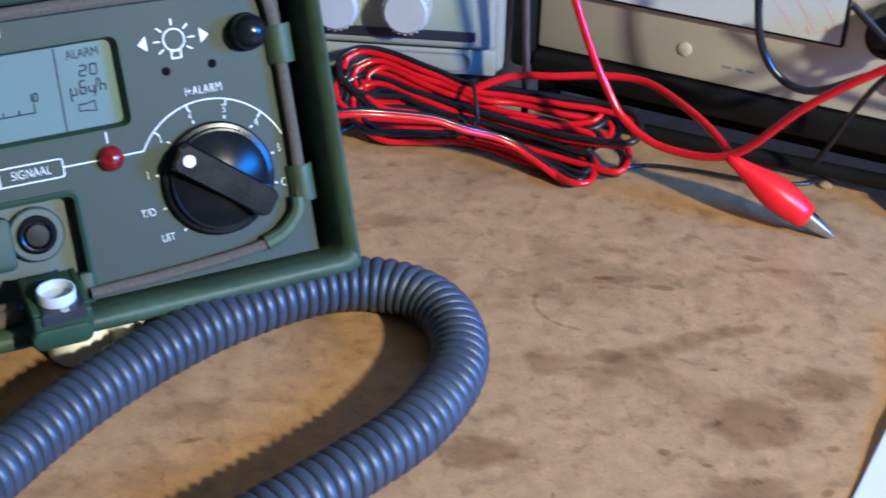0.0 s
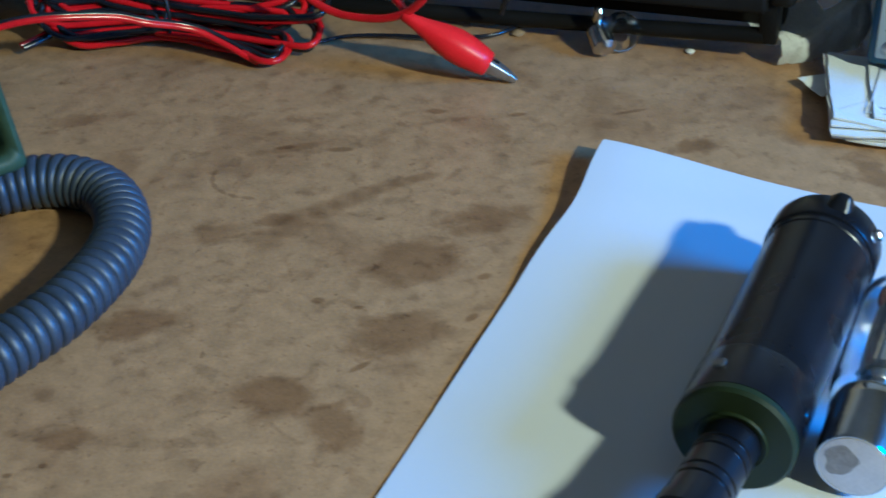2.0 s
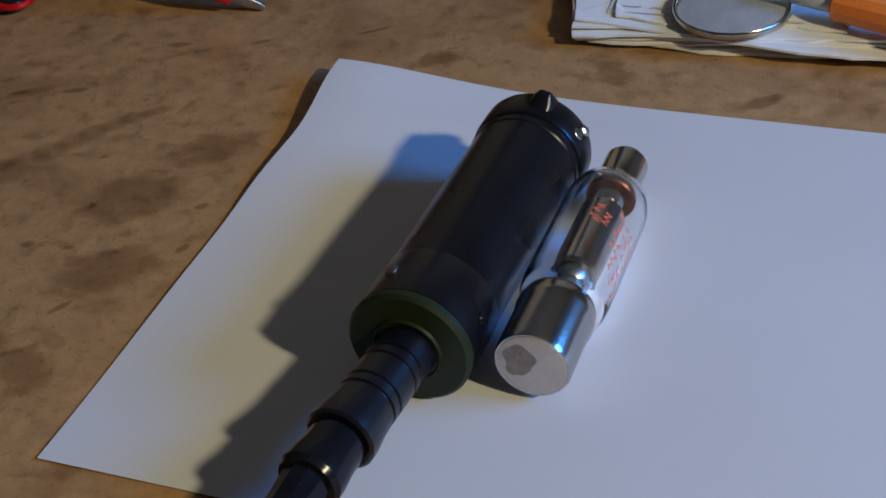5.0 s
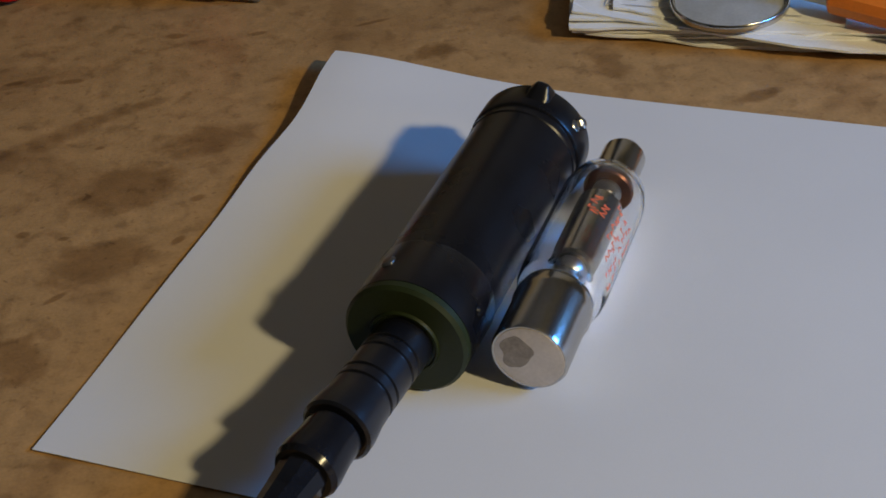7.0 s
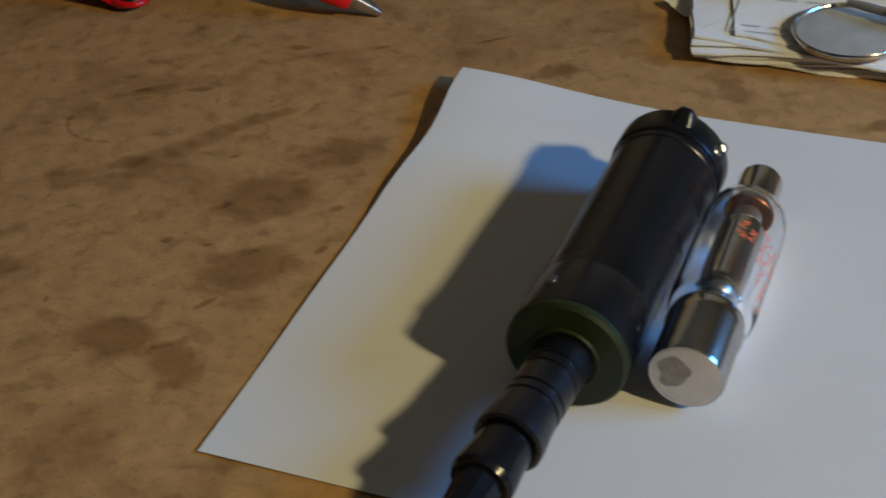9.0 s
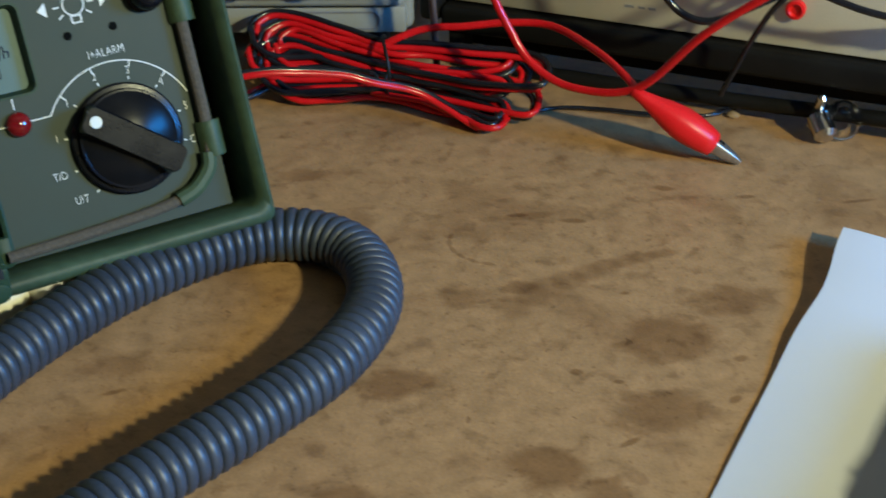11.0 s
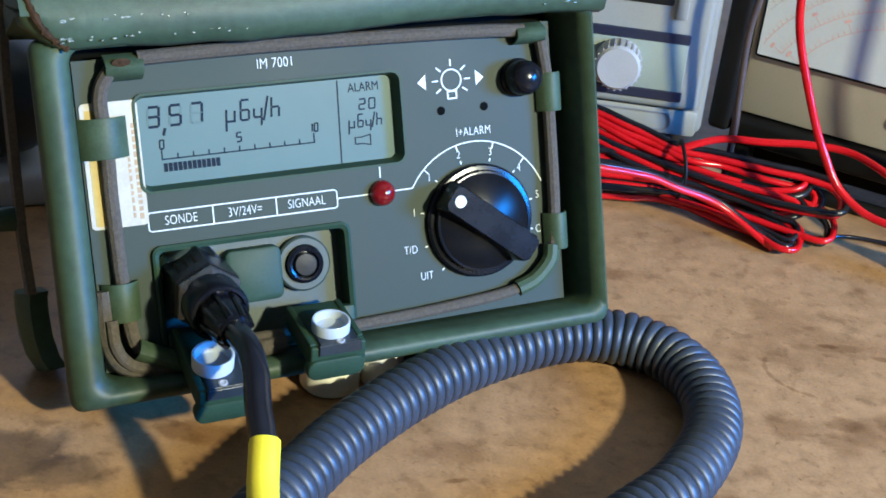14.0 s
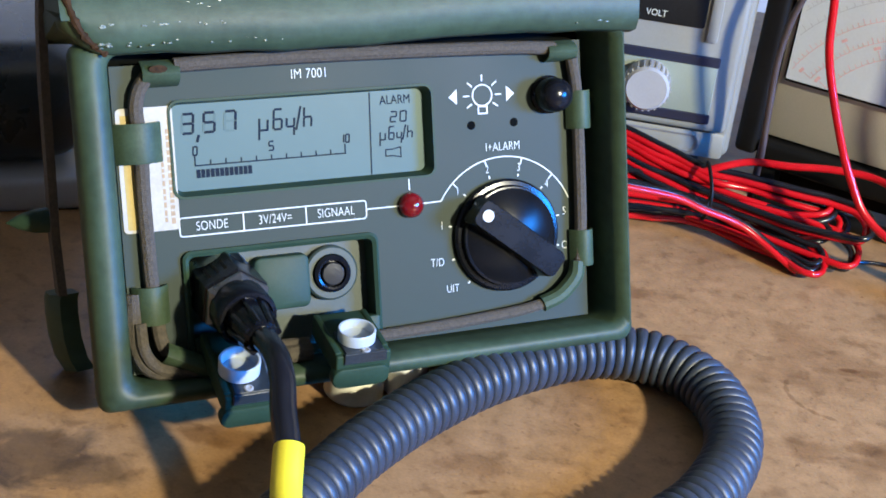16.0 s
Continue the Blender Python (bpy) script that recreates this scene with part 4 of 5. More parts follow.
bm = lathe([(0.0112, 0.0260), (0.0116, 0.0265), (0.0126, 0.029), (0.0130, 0.033), (0.0130, 0.072), (0.0126, 0.077), (0.0115, 0.0815), (0.0096, 0.0845), (0.0074, 0.0858), (0.0064, 0.0858), (0.0086, 0.0837), (0.0106, 0.0807), (0.0117, 0.0766), (0.0121, 0.072), (0.0121, 0.033), (0.0118, 0.0295), (0.0114, 0.0275), (0.0104, 0.0270)], None, 48)
glass = part("glass_envelope", bm, GLASS, tb, "clear glass envelope", angle=60)
glass.visible_shadow = False
part("electrode", lathe([(0.0062, 0.0405), (0.0071, 0.0410), (0.0071, 0.0712), (0.0066, 0.0718), (0.0001, 0.0719)], None, 40), CHROME, tb, "bright metal cylinder inside", angle=25)
part("stem", lathe([(0.0030, 0.028), (0.0056, 0.0290), (0.0060, 0.0315), (0.0044, 0.0335), (0.0036, 0.036), (0.0052, 0.0385), (0.0052, 0.041)], None, 24), STEEL, tb, "metal support stem")
part("upper_stem", lathe([(0.0024, 0.0717), (0.0024, 0.0785), (0.0046, 0.0792), (0.0046, 0.0808)], None, 24), STEEL, tb)
part("copper_cup", lathe([(0.0001, 0.0804), (0.0074, 0.0802), (0.0079, 0.0808), (0.0077, 0.0832), (0.0068, 0.0850), (0.0060, 0.0856)], None, 32), COPPER, tb, "brown copper cup")
part("top_cap", lathe([(0.0060, 0.0858), (0.0068, 0.0860), (0.0070, 0.0870), (0.0070, 0.1005), (0.0064, 0.1017), (0.0001, 0.1019)], None, 40), CHROME, tb, "small chromed top cap", angle=25)
TM = along(TA, TA + TD)
rng = random.Random(11)
for row, (ang, h0, h1, w) in enumerate(((14, 0.052, 0.060, 0.0024), (30, 0.049, 0.058, 0.0020), (48, 0.046, 0.060, 0.0011), (60, 0.038, 0.058, 0.0012), (72, 0.034, 0.058, 0.0010), (84, 0.032, 0.056, 0.0012))):
    h = h0
    while h < h1:
        ln = rng.uniform(0.0010, 0.0024)
        if rng.random() < 0.82:
            up, rt = Vector((0, 0, 1)), Vector((TD.y, -TD.x, 0))
            a = radians(ang + rng.uniform(-3, 3))
            way = up * math.cos(a) + rt * math.sin(a)
            at = TA + TD * h + way * 0.01305
            q = TM.inverted() @ Matrix.Translation(at) @ Matrix((TD, way.cross(TD), way)).transposed().to_4x4()
            bm = stroke([(0, -w / 2), (ln * 0.5, w / 2), (ln, -w / 2)] if rng.random() < 0.5 else [(0, -w / 2), (0, w / 2), (ln * 0.7, w / 3)], 0.00045, 0, 0.00006)
            bmesh.ops.transform(bm, matrix=q, verts=bm.verts)
            part("print_mark", bm, ORANGE_INK, tb, smooth=False)
        h += ln + 0.0006

# ---- the stack of used sheets, tin lid and screwdriver ----
def torn_sheet(x, y, w, d, turn, z, t, seed, material, label):
    r = random.Random(seed)
    pts = []
    for (ax, ay), (bx, by), rag in (((0, 0), (w, 0), 1), ((w, 0), (w, d), 0), ((w, d), (-0.18 * d, d), 0), ((-0.18 * d, d), (0, 0), 0.5)):
        for k in range(14):
            f = k / 14
            pts.append((ax + (bx - ax) * f + r.uniform(-1, 1) * 0.0006 * rag, ay + (by - ay) * f + (r.uniform(-1, 1) * 0.0009 + 0.002 * math.sin(f * 7 + seed)) * rag))
    m = pose(x, y, 0, 0, 0, turn)
    loops = [[m @ Vector((p, q, zz + 0.0012 * math.sin(p * 40 + seed) * (q < 0.01))) for p, q in pts] for zz in (z, z + t)]
    return solid("paper_sheet", loft(loops), material, label, "paper", group="stack of used sheets", smooth=False)


STACK = ((0.3790, 0.5365, 0.118, 0.070, -26.0, SHEET_OLD), (0.3735, 0.5375, 0.125, 0.070, -26.5, SHEET), (0.3815, 0.5345, 0.095, 0.066, -27.5, SHEET), (0.3755, 0.5355, 0.128, 0.066, -25.5, SHEET_OLD), (0.3700, 0.5365, 0.110, 0.066, -27.0, SHEET),
         (0.3680, 0.5340, 0.130, 0.066, -26.0, SHEET), (0.3690, 0.5365, 0.120, 0.062, -24.5, SHEET), (0.3700, 0.5375, 0.122, 0.060, -25.5, SHEET), (0.3860, 0.5370, 0.085, 0.052, -26.0, SHEET))
for k, (x, y, w, d, turn, material) in enumerate(STACK):
    torn_sheet(x, y, w, d, turn, 0.0003 + 0.00106 * k, 0.0009, k + 1, material, "white printed slip on top of a stack" if k == 8 else ("yellowed torn sheet in a stack" if material == SHEET_OLD else "white used sheet in a stack"))
for k in range(9):
    m = pose(0.389, 0.545, 0.0100, 0, 0, -26)
    bm = bmesh.new()
    for j in range(3):
        stroke([(0.002 + 0.011 * j + 0.001 * (k % 3), 0.004 * k), (0.009 + 0.011 * j, 0.004 * k)], 0.0006, 0, 0.00006, bm)
    if k == 0:
        stroke([(-0.002, -0.005), (0.07, -0.005)], 0.0005, 0, 0.00006, bm)
        stroke([(-0.002, -0.005), (-0.002, 0.045)], 0.0005, 0, 0.00006, bm)
    if k in (0, 6, 7, 8):
        bmesh.ops.transform(bm, matrix=m, verts=bm.verts)
        solid("print_lines", bm, DIAL_GREY, "faint grey printed lines on a paper slip", "print", smooth=False)
torn_sheet(0.3755, 0.5700, 0.022, 0.016, 8, 0.00345, 0.00015, 12, SHEET, "small torn white scrap sticking out of a stack")
lidob = thing("tin_lid", pose(0.4275, 0.5255, 0.0101), "shallow silver tin lid lying on used paper", "tin lid")
part("rim", lathe([(0.0200, 0.0004), (0.0216, 0.0002), (0.0220, 0.001), (0.0220, 0.0024), (0.0216, 0.0030), (0.0210, 0.0028), (0.0206, 0.0020), (0.0200, 0.0016)], None, 56), CHROME, lidob, "rolled rim")
part("face", lathe([(0.0001, 0.0), (0.0200, 0.0), (0.0202, 0.0016), (0.0180, 0.0019), (0.0001, 0.0017)], None, 56), TIN, lidob, "scuffed silver face", angle=20)
drv = thing("screwdriver", along((0.434, 0.5375, 0.0165), (0.46, 0.5085, 0.0165)), "small screwdriver with clear shaft sleeve and orange handle", "screwdriver")
part("shaft", lathe([(0.0012, -0.004), (0.0016, 0.0), (0.0018, 0.004), (0.0018, 0.040)], None, 14), GREY_INK, drv)
part("collar", lathe([(0.0030, 0.014), (0.0034, 0.015), (0.0034, 0.039), (0.0030, 0.040)], None, 20), MILKY, drv, "pale plastic collar")
part("handle", lathe([(0.0050, 0.0395), (0.0060, 0.0405), (0.0062, 0.075), (0.0050, 0.085), (0.0001, 0.086)], None, 10), ORANGE, drv, "orange fluted handle", False)

# ---- blue bench instrument on the stack ----
bx = thing("bench_instrument", pose(0.396, 0.578, 0.0112, 0, 0, -27), "teal blue bench instrument with a pale grey face", "instrument")
part("housing", box(0, 0.13, 0.0, 0.09, 0.0, 0.048, 0.003, 3), BLUE_CASE, bx, "teal blue housing")
face = part("face_plate", box(0.003, 0.127, -0.0015, 0.004, 0.004, 0.045, 0.001, 2), GREY_FACE, bx, "pale grey face plate")
kn = part("control_knob", lathe([(0.0056, 0), (0.0056, 0.003), (0.005, 0.009), (0.0044, 0.0098), (0.0001, 0.0098)], pose(0.032, -0.0014, 0.0145, 90), 28), BLACK, bx, "black control knob")
part("knob_mark", box(0.0316, 0.0324, -0.0114, -0.0110, 0.0148, 0.0185), WHITE_INK, kn, smooth=False)
part("face_screw", lathe([(0.0028, 0), (0.0028, 0.0006), (0.002, 0.0012), (0.0001, 0.0013)], pose(0.0085, -0.0015, 0.0095, 90), 18), STEEL, bx, "steel face screw")
bm = stroke([(0.006, 0.017), (0.013, 0.017), (0.0155, 0.0145), (0.0155, 0.007), (0.10, 0.007)], 0.0005, 0, 0.0001)
bmesh.ops.transform(bm, matrix=pose(0, -0.0015, 0, 90), verts=bm.verts)
part("printed_line", bm, GREY_INK, bx, smooth=False)
for z in (0.0125, 0.0155):
    part("print_bar", box(0.046, 0.056, -0.0017, -0.0014, z, z + 0.0014), GREY_INK, bx, smooth=False)

# ---- crumpled tissue ----
bm = bmesh.new()
rows = []
foot = smooth_line([(0.3675, 0.602, 0), (0.378, 0.603, 0), (0.389, 0.607, 0), (0.402, 0.6125, 0), (0.411, 0.620, 0), (0.414, 0.633, 0)], 9)
fold = smooth_line([(0, 0.0, 0.0008), (0, -0.001, 0.005), (0, 0.0005, 0.010), (0, 0.003, 0.0135), (0, 0.006, 0.0125), (0, 0.010, 0.007), (0, 0.016, 0.003), (0, 0.024, 0.004), (0, 0.030, 0.009)], 3)
for i, p in enumerate(foot):
    a = i / (len(foot) - 1)
    back = Vector((-0.25 - 0.5 * a, 0.95 - 0.3 * a, 0))
    row = []
    for q in fold:
        v = p + back * q.y + Vector((0, 0, q.z * (1.15 - 0.35 * math.sin(a * 5.5) + 0.5 * a)))
        v += 0.0022 * noise.noise_vector(v * 130) + 0.0010 * noise.noise_vector(v * 420)
        v.z = max(v.z, 0.0008)
        row.append(bm.verts.new(v))
    rows.append(row)
for r0, r1 in zip(rows, rows[1:]):
    for k in range(len(r0) - 1):
        bm.faces.new((r0[k], r1[k], r1[k + 1], r0[k + 1]))
bmesh.ops.solidify(bm, geom=bm.faces[:], thickness=0.0005)
solid("crumpled_tissue", bm, TISSUE, "crumpled off-white tissue beside the instruments", "tissue", angle=40)

# ---- the analogue meter on its stand ----
am = thing("analogue_meter", pose(0.195, 0.687, 0.0, 0, -1.6, -26), "large analogue meter in a black case with a beige face", "analogue meter")
part("case", box(-0.076, 0.196, 0.010, 0.16, 0.030, 0.30, 0.006, 3), CASE_BLACK, am, "black case")
part("face_plate", box(-0.066, 0.186, 0.0, 0.012, 0.034, 0.29, 0.0012, 2), BEIGE, am, "beige face plate")
for x0, x1, z0, z1, nm in ((-0.078, -0.067, 0.024, 0.30, "bezel_side"), (0.187, 0.198, 0.024, 0.30, "bezel_side"), (-0.067, 0.187, 0.020, 0.033, "bezel_foot")):
    part(nm, box(x0, x1, -0.006, 0.012, z0, z1, 0.003, 3), CASE_BLACK, am, "black rounded bezel")
dl = part("dial_window", box(-0.063, 0.073, -0.0032, 0.002, 0.063, 0.150, 0.0015, 2), CASE_BLACK, am, "dial window frame")
part("dial_face", box(-0.0615, 0.0715, -0.0040, -0.0030, 0.0650, 0.149), DIAL, dl, "white dial with faint pink and grey scales", smooth=False)
for r0, material, a0, a1, n in ((0.0895, DIAL_GREY, 24, 156, 100), (0.082, DIAL_GREY, 28, 152, 50), (0.073, DIAL_PINK, 28, 152, 60), (0.064, DIAL_PINK, 30, 150, 60), (0.056, DIAL_PINK, 32, 148, 40)):
    def spot(r, k):
        a = radians(a0 + (a1 - a0) * k / n)
        return (0.005 + r * math.cos(a), 0.036 + r * math.sin(a))
    bm = stroke([spot(r0, k) for k in range(n + 1)], 0.00028, 0, 0.00008)
    for k in range(n + 1):
        stroke([spot(r0, k), spot(r0 + (0.0044 if k % 10 == 0 else 0.003 if k % 5 == 0 else 0.0018), k)], 0.00028, 0, 0.00008, bm)
        if k % 10 == 0:
            stroke([spot(r0 + 0.0056, k - 0.4), spot(r0 + 0.0056, k + 0.4)], 0.0014, 0, 0.00008, bm)
    bmesh.ops.delete(bm, geom=[v for v in bm.verts if not (-0.061 < v.co.x < 0.071 and 0.0655 < v.co.y < 0.1485)], context="VERTS")
    bmesh.ops.transform(bm, matrix=pose(0, -0.0040, 0, 90), verts=bm.verts)
    part("scale", bm, material, dl, smooth=False)
part("face_screw", lathe([(0.0032, 0), (0.0032, 0.0005), (0.0026, 0.0008), (0.0001, 0.0008)], pose(0.0045, 0, 0.0475, 90), 20), BEIGE, am, "painted face screw")
for x0, x1 in ((0.022, 0.0265), (0.0285, 0.0315), (0.033, 0.0365)):
    part("print_bar", box(x0, x1, -0.0002, 0.0003, 0.0425, 0.0437), GREY_INK, am, smooth=False)
part("range_knob", lathe([(0.011, 0), (0.011, 0.004), (0.0095, 0.014), (0.008, 0.015), (0.0001, 0.015)], pose(0.092, 0, 0.076, 90), 32), BLACK, am, "black range knob")
part("red_jack", lathe([(0.0042, 0), (0.0042, 0.003), (0.003, 0.0034), (0.002, 0.002), (0.0001, 0.002)], pose(0.0985, 0, 0.0525, 90), 24), RED_BOOT, am, "red socket")
part("black_jack", lathe([(0.0042, 0), (0.0042, 0.003), (0.003, 0.0034), (0.002, 0.002), (0.0001, 0.002)], pose(0.1045, 0, 0.0765, 90), 24), BLACK, am, "black socket")
# plate added to keep the shaded space under the case dark
part("under_shade_plate", box(-0.07, 0.19, 0.020, 0.032, 0.004, 0.032, 0.001, 1), CASE_BLACK, am, "black plate added to darken the space under the case")
part("stand_bar", tube(smooth_line([(-0.06, 0.0, 0.003), (0.05, 0.0, 0.0045), (0.185, 0.0, 0.0085)], 6), 0.0036, 12), CASE_BLACK, am, "black steel stand bar")
for x, z in ((-0.06, 0.003), (0.187, 0.0085)):
    part("stand_leg", box(x - 0.004, x + 0.004, -0.003, 0.010, z - 0.003, 0.03, 0.0015, 2), CASE_BLACK, am)

# ---- power supply ----
ps = thing("power_supply", pose(0.1190, 0.7085, 0.0185, -3.5, -2, -5.8) @ Matrix.Diagonal((0.957, 0.957, 0.957, 1)), "light grey bench power supply with pale green-grey control field", "power supply")
part("housing", box(-0.20, 0.0, 0.004, 0.20, 0.0, 0.16, 0.004, 3), PS_GREY, ps, "light grey housing")
part("front_frame", box(-0.198, -0.004, -0.006, 0.006, 0.015, 0.158, 0.003, 3), PS_GREY, ps, "light grey front frame")
part("foot_panel", box(-0.198, -0.003, -0.002, 0.008, 0.0005, 0.0142, 0.002, 2), PS_GREY, ps)
part("control_field", box(-0.19, -0.0135, -0.0068, -0.003, 0.0195, 0.0525, 0.0008, 2), PS_PANEL, ps, "pale green-grey control field")
for z0, z1 in ((0.0195, 0.0245), (0.0480, 0.0530)):
    part("dark_band", box(-0.191, -0.0130, -0.0074, -0.004, z0, z1, 0.0006, 1), PS_BAR, ps, "dark blue band")
for x in (-0.0455, -0.079):
    pk = part("control_knob", lathe([(0.0112, 0), (0.0112, 0.003), (0.0108, 0.012), (0.0096, 0.0135), (0.0001, 0.0135)], pose(x, -0.0066, 0.0365, 90), 36), KNOB_GREY, ps, "pale grey ribbed knob")
    for k in range(24):
        a = radians(15 * k)
        part("knob_rib", box(x + 0.0111 * math.cos(a) - 0.0004, x + 0.0111 * math.cos(a) + 0.0004, -0.0185, -0.009, 0.0365 + 0.0111 * math.sin(a) - 0.0004, 0.0365 + 0.0111 * math.sin(a) + 0.0004), KNOB_GREY, pk, smooth=False)
dwin = part("display_window", box(-0.19, -0.0235, -0.0072, -0.003, 0.066, 0.105, 0.001, 2), CASE_BLACK, ps, "black display window")
lettering("VOLT", 0.0044, -0.047, 0.0705, 0.0, WHITE_INK, dwin, m=pose(0, -0.0075, 0, 90), squeeze=0.9)
part("display_bevel", box(-0.022, -0.0165, -0.0078, -0.004, 0.060, 0.11, 0.001, 2), PS_GREY, ps)
bm = stroke(rounded(-0.075, -0.016, 0.003, 0.0115, 0.004), 0.0008, 0, 0.0004, closed=True)
bmesh.ops.transform(bm, matrix=pose(0, -0.0022, 0, 90), verts=bm.verts)
part("terminal_groove", bm, GREY_INK, ps, smooth=False)

for x, y, z in ((-0.185, 0.015, 0.0105), (-0.022, 0.015, 0.0175), (-0.022, 0.17, 0.0070)):
    part("rubber_foot", lathe([(0.008, -z), (0.009, -z + 0.0015), (0.009, 0.0)], pose(x, y, 0), 20), CASE_BLACK, ps, "black rubber foot")

# ---- clutter behind the pouch ----
bag = thing("dark_equipment_case", pose(-0.262, 0.640, 0.0, 0, 0, 24), "black padded equipment case with a silver base strip", "equipment case")
part("shell", box(-0.12, 0.085, -0.075, 0.035, 0.014, 0.066, 0.020, 6), CASE_SHEEN, bag, "dark padded shell")
part("base_strip", box(-0.12, 0.087, -0.079, 0.037, 0.0, 0.0145, 0.003, 3), KNOB_GREY, bag, "silver base strip")
tagged(solid("cardboard_carton", box(-0.56, -0.205, 0.80, 0.95, 0.0, 0.25, 0.003), SHEET, "plain white carton at the back of the bench", "carton"))

# ---- leads ----
def wire(name, pts, r, material, label, category="cable", n=9, seg=8):
    return solid(name, tube(smooth_line(pts, n), r, seg), material, label, category, angle=80)


lead = thing("test_lead_hank", pose(0.105, 0.66, 0.0), "red and black twin test lead tied in a hank", "test lead")
LM = Vector((-0.105, -0.66, 0))
rng = random.Random(8)


def twin(pts, n=9, gap=0.0017, twist=0.0):
    base = smooth_line(pts, n)
    base = [p + Vector((0.0022 * noise.noise(p * 45 + Vector((7 * len(lead.children), 0, 0))), 0.0030 * noise.noise(p * 45 + Vector((0, 5 * len(lead.children), 3))), 0)) for p in base]
    for sgn, material in ((1, RED), (-1, CABLE_BLACK)):
        ln = offset_line(base, lambda i: (sgn * gap * math.cos(twist * i), sgn * gap * math.sin(twist * i)))
        part("wire", tube([p + LM for p in ln], 0.0015, 8), material, lead, angle=80)


HANK = ((0.176, 0.660, 0.020, 0.012), (0.169, 0.668, 0.014, 0.007), (0.162, 0.673, 0.019, 0.006), (0.172, 0.655, 0.009, 0.011), (0.158, 0.664, 0.012, 0.005), (0.158, 0.649, 0.006, 0.008))
for k, (x1, y1, z, w) in enumerate(HANK):
    f = k / 5
    ya, za = 0.682 - 0.010 * f, 0.025 - 0.012 * f
    yb, zb = 0.674 - 0.006 * f, 0.017 - 0.012 * f
    xl, ym = 0.044 + 0.005 * (k % 3), 0.694 - 0.016 * f
    twin([(xl, ym, za), (xl + 0.003, ym + 0.006, za + 0.004), (xl + 0.014, ym + 0.0095, za + 0.006), (0.084, (ym + ya) / 2 + 0.004, za + 0.003), (0.106, ya, za), (0.130, (ya + y1 + w) / 2 + 0.001, (za + z) / 2 + 0.002), (x1 - 0.010, y1 + w, z + 0.003), (x1 - 0.001, y1 + w * 0.6, z + 0.002), (x1 + 0.001, y1 - w * 0.3, z), (x1 - 0.006, y1 - w, max(z - 0.003, 0.004)), (0.135, (yb + y1 - w) / 2 - 0.001, max((zb + z) / 2 - 0.003, 0.004)), (0.106, yb, max(zb, 0.004)), (0.082, ym - 0.010, max(zb, 0.005)), (xl + 0.014, ym - 0.011, max(zb, 0.005)), (xl + 0.003, ym - 0.007, max((za + zb) / 2, 0.006)), (xl, ym, za)], 8, gap=-0.0017 if k in (3, 5) else 0.0017, twist=0.012 * (k % 3 - 1))
twin([(0.030, 0.623, 0.032), (0.052, 0.628, 0.035), (0.079, 0.637, 0.031), (0.107, 0.646, 0.0215), (0.130, 0.646, 0.011), (0.147, 0.640, 0.0026)], 8)
twin([(0.040, 0.668, 0.005), (0.075, 0.690, 0.010), (0.10, 0.688, 0.012), (0.128, 0.672, 0.01), (0.152, 0.652, 0.007), (0.156, 0.640, 0.005), (0.148, 0.637, 0.005), (0.132, 0.655, 0.006), (0.10, 0.672, 0.006)], 8, gap=-0.0017)
part("tie_wire", tube([Vector((0.106 + 0.0012 * math.cos(a * 2), 0.676 + 0.013 * math.cos(a), 0.0165 + 0.0135 * math.sin(a))) + LM for a in [2 * math.pi * k / 28 for k in range(29)]], 0.0009, 6), CASE_BLACK, lead, "black wire tie")
part("tie_wire", tube([p + LM for p in smooth_line([(0.107, 0.665, 0.020), (0.104, 0.660, 0.014), (0.101, 0.663, 0.018), (0.098, 0.657, 0.022)], 6)], 0.0008, 6), CASE_BLACK, lead)

cl = thing("crocodile_clip", Matrix.Translation((0.2552, 0.6060, 0.0)), "red insulated crocodile clip resting on its steel jaw", "crocodile clip")
TIP, TAIL = Vector((0, 0, 0.0016)), Vector((-0.0435, 0.0115, 0.0285))
CM = along(TIP, TAIL)
part("jaw", loft([[CM @ Vector((x * k, y * q, h)) for x, y in rounded(-0.0035, 0.0035, -0.0028, 0.0028, 0.0012, 3)] for h, k, q in ((0.0, 0.35, 0.35), (0.002, 0.5, 0.6), (0.008, 0.85, 0.9), (0.016, 1.1, 1.15))]), JAW_STEEL, cl, "bright steel jaw")
part("jaw_slot", loft([[CM @ Vector((x, y, h)) for x, y in rounded(-0.0008, 0.0008, -0.0034, 0.0034, 0.0004, 2)] for h in (0.010, 0.0135)]), CASE_BLACK, cl)
part("boot", loft([[CM @ Vector((x * k, y * k * 0.9, h)) for x, y in rounded(-0.0066, 0.0066, -0.0066, 0.0066, 0.0058, 5)] for h, k in ((0.0135, 0.74), (0.0138, 0.86), (0.018, 1.0), (0.024, 1.13), (0.030, 1.16), (0.037, 0.98), (0.044, 0.68), (0.050, 0.46), (0.055, 0.36), (0.0555, 0.2))]), RED_BOOT, cl, "red plastic boot", angle=60)
wire("red_wire", [(0.100, 0.680, 0.022), (0.112, 0.681, 0.028), (0.125, 0.682, 0.032), (0.141, 0.679, 0.034), (0.162, 0.678, 0.036), (0.181, 0.672, 0.0365), (0.197, 0.649, 0.035), (0.207, 0.630, 0.032), (0.2125, 0.6172, 0.0285)], 0.0018, RED, "red test wire running from the hank to the clip")
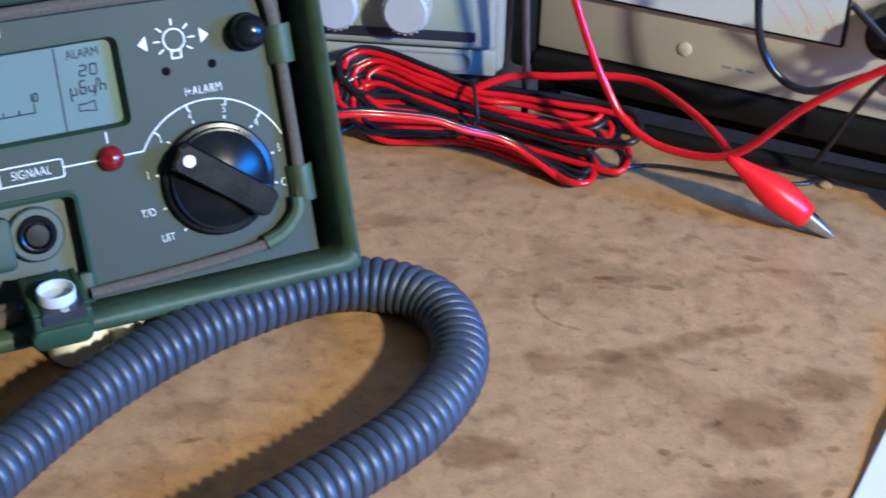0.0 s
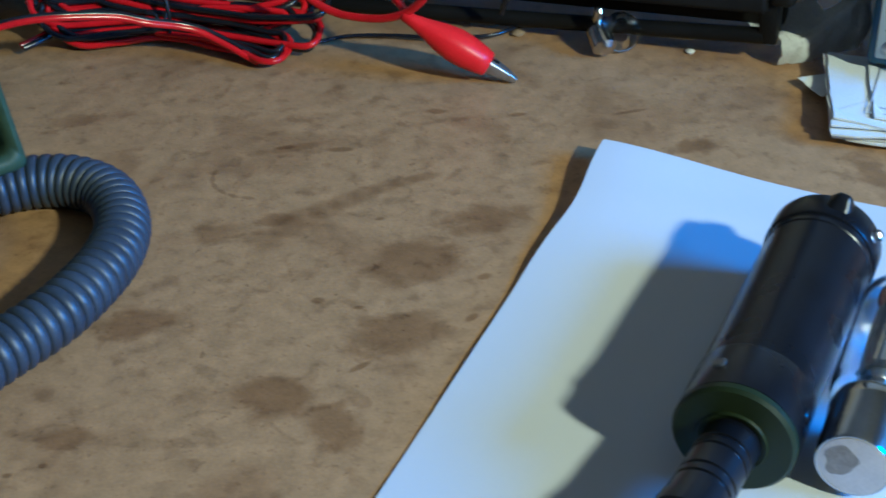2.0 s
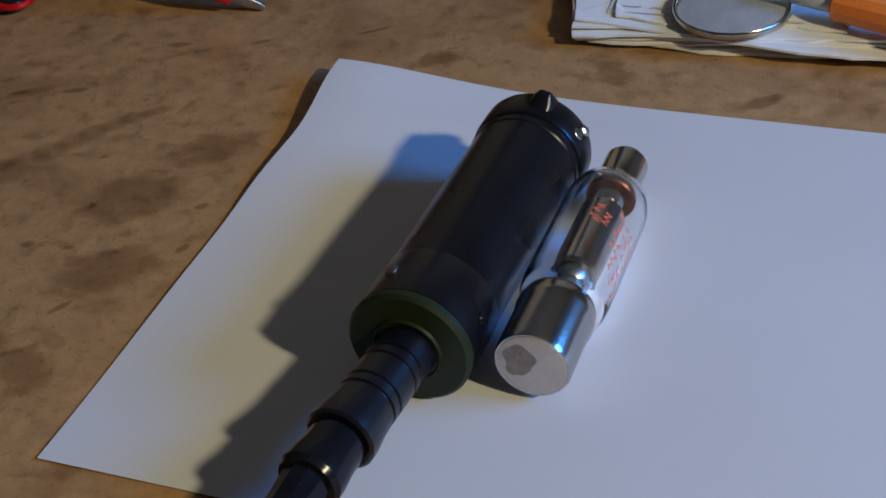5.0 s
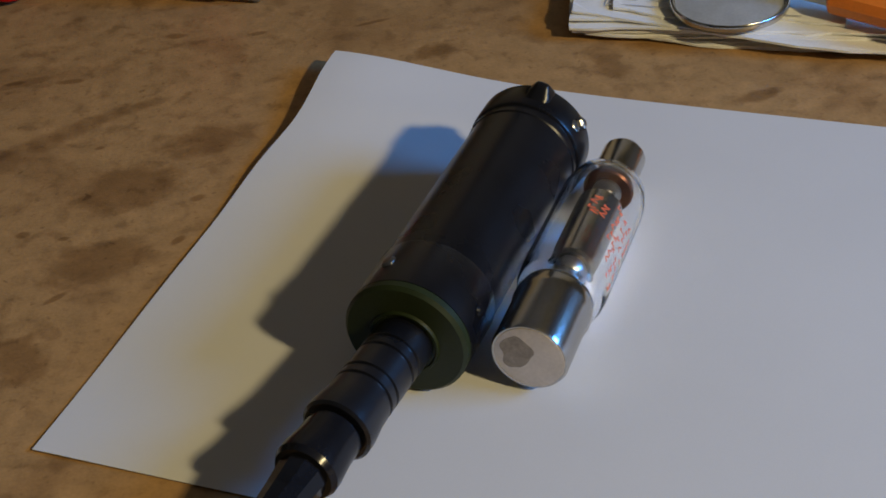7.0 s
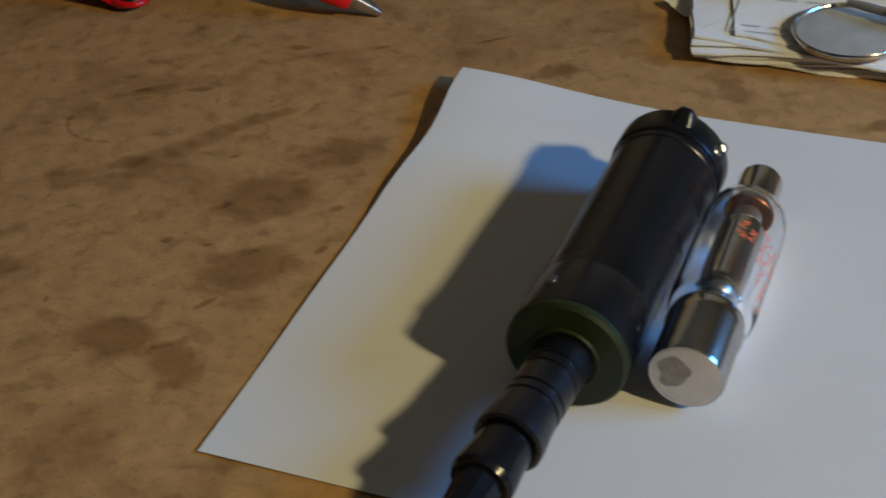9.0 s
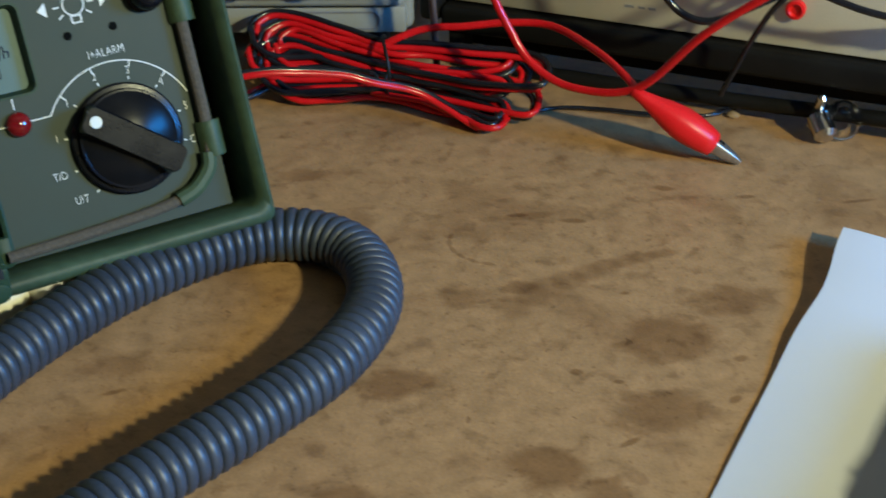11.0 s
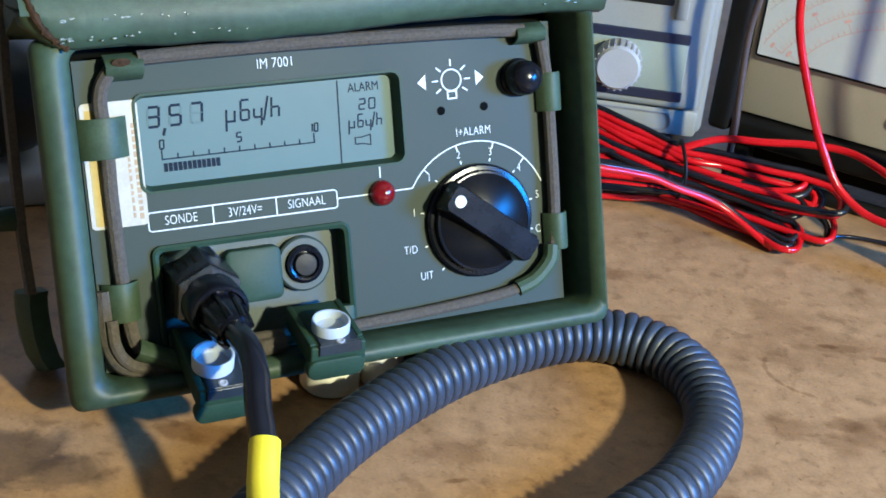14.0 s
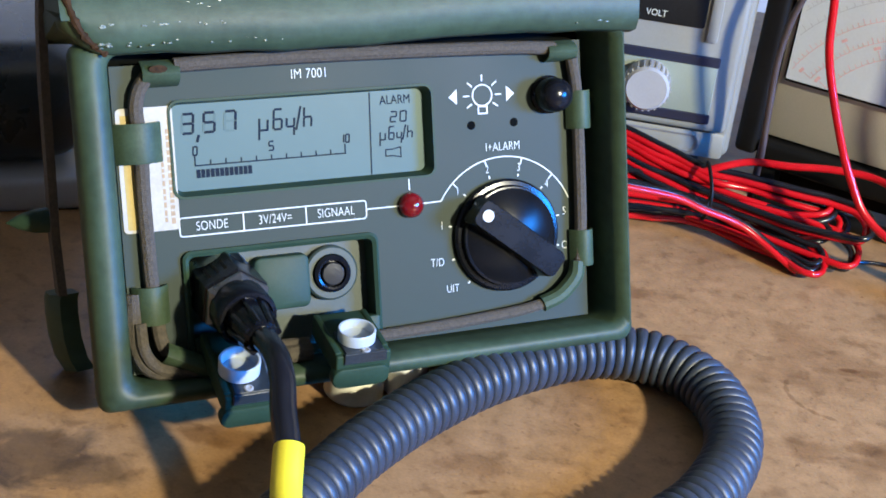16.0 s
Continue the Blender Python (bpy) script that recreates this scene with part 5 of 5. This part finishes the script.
wire("red_wire", [(0.122, 0.662, 0.20), (0.130, 0.659, 0.145), (0.1345, 0.657, 0.119), (0.1385, 0.655, 0.095), (0.150, 0.649, 0.065), (0.159, 0.645, 0.047), (0.169, 0.639, 0.033), (0.186, 0.631, 0.0255), (0.211, 0.618, 0.031), (0.234, 0.606, 0.060), (0.257, 0.595, 0.082), (0.280, 0.583, 0.099), (0.32, 0.566, 0.13), (0.36, 0.56, 0.19)], 0.0018, RED, "red test wire hanging in a loop before the meter", n=10, seg=10)
wire("black_wire", [(0.208, 0.648, 0.20), (0.214, 0.642, 0.12), (0.216, 0.641, 0.090), (0.2205, 0.640, 0.070), (0.230, 0.637, 0.0575), (0.243, 0.632, 0.055), (0.262, 0.629, 0.064), (0.283, 0.629, 0.0745)], 0.0017, CABLE_BLACK, "thin black test wire hanging before the meter")
wire("black_wire", [(0.284, 0.615, 0.089), (0.274, 0.622, 0.073), (0.267, 0.628, 0.061), (0.262, 0.634, 0.046), (0.257, 0.64, 0.028), (0.254, 0.646, 0.014)], 0.0013, CABLE_BLACK, "thin black test wire slanting before the meter")
plug_lead = thing("test_plug", along((0.3135, 0.6105, 0.0640), (0.3335, 0.6105, 0.0590)), "black test plug with a bright metal end on a thin wire", "test plug")
part("plug_body", lathe([(0.0015, -0.002), (0.0024, 0.0), (0.0028, 0.006), (0.0034, 0.012), (0.0034, 0.0135)], None, 20), BLACK, plug_lead)
part("metal_end", lathe([(0.0034, 0.0132), (0.0042, 0.0138), (0.0042, 0.0172), (0.0036, 0.0185), (0.0012, 0.019), (0.0001, 0.019)], None, 24), CHROME, plug_lead, "bright metal end")
back = along((0.3135, 0.6105, 0.0640), (0.3335, 0.6105, 0.0590)).inverted()
part("lead_wire", tube([back @ q for q in smooth_line([(0.250, 0.628, 0.095), (0.272, 0.622, 0.0775), (0.295, 0.6145, 0.0685), (0.3135, 0.6105, 0.0640)], 8)], 0.0016, 8), CABLE_BLACK, plug_lead, "thin black wire")
wire("brown_wire", [(0.133, 0.684, 0.19), (0.130, 0.682, 0.125), (0.1255, 0.683, 0.10), (0.1245, 0.684, 0.080), (0.1265, 0.684, 0.055), (0.128, 0.683, 0.035), (0.130, 0.690, 0.004)], 0.0017, BROWN_WIRE, "thin brown wire hanging beside the power supply")
# stands for a black lead and the thin shadow along it
wire("black_wire", [(0.170, 0.655, 0.002), (0.185, 0.660, 0.002), (0.205, 0.657, 0.0022), (0.225, 0.650, 0.003), (0.250, 0.647, 0.0035), (0.27, 0.66, 0.003)], 0.0009, CABLE_BLACK, "thin black wire on the bench, drawn partly for a shadow")
bead = thing("clear_clip", pose(0.302, 0.6285, 0.0108, 74, 0, -15), "small clear plastic ring with a metal clip", "clip")
part("ring", tube([(0.0022 + 0.0060 * math.cos(a), 0.0068 * math.sin(a) - 0.001, 0) for a in [2 * math.pi * k / 32 for k in range(33)]], 0.0022, 12), BEAD, bead, "clear plastic ring")
part("metal_clip", lathe([(0.0026, -0.004), (0.0040, -0.0030), (0.0040, 0.004), (0.0022, 0.0055)], pose(-0.0062, -0.004, 0.001, 40, 30, 0) @ Matrix.Scale(1.35, 4), 14), CHROME, bead, "bright metal clip")
part("metal_tip", lathe([(0.0012, 0), (0.0018, 0.001), (0.0018, 0.005), (0.0008, 0.006)], pose(-0.0085, 0.003, 0, -60, 20, 0) @ Matrix.Scale(1.3, 4), 10), CHROME, bead)
for x, y, s, seed in ((0.334, 0.622, 0.0021, 1), (0.262, 0.652, 0.003, 2)):
    bm = bmesh.new()
    bmesh.ops.create_icosphere(bm, subdivisions=2, radius=s)
    for v in bm.verts:
        v.co *= 1 + 0.35 * noise.noise(v.co * 400 + Vector((seed, 0, 0)))
        v.co.z *= 0.45
        v.co += Vector((x, y, s * 0.4))
    solid("paper_crumb", bm, SHEET_OLD if seed == 1 else TAN_SCRAP, "small pale scrap lying on the bench" if seed == 1 else "small tan scrap lying on the bench", "scrap")
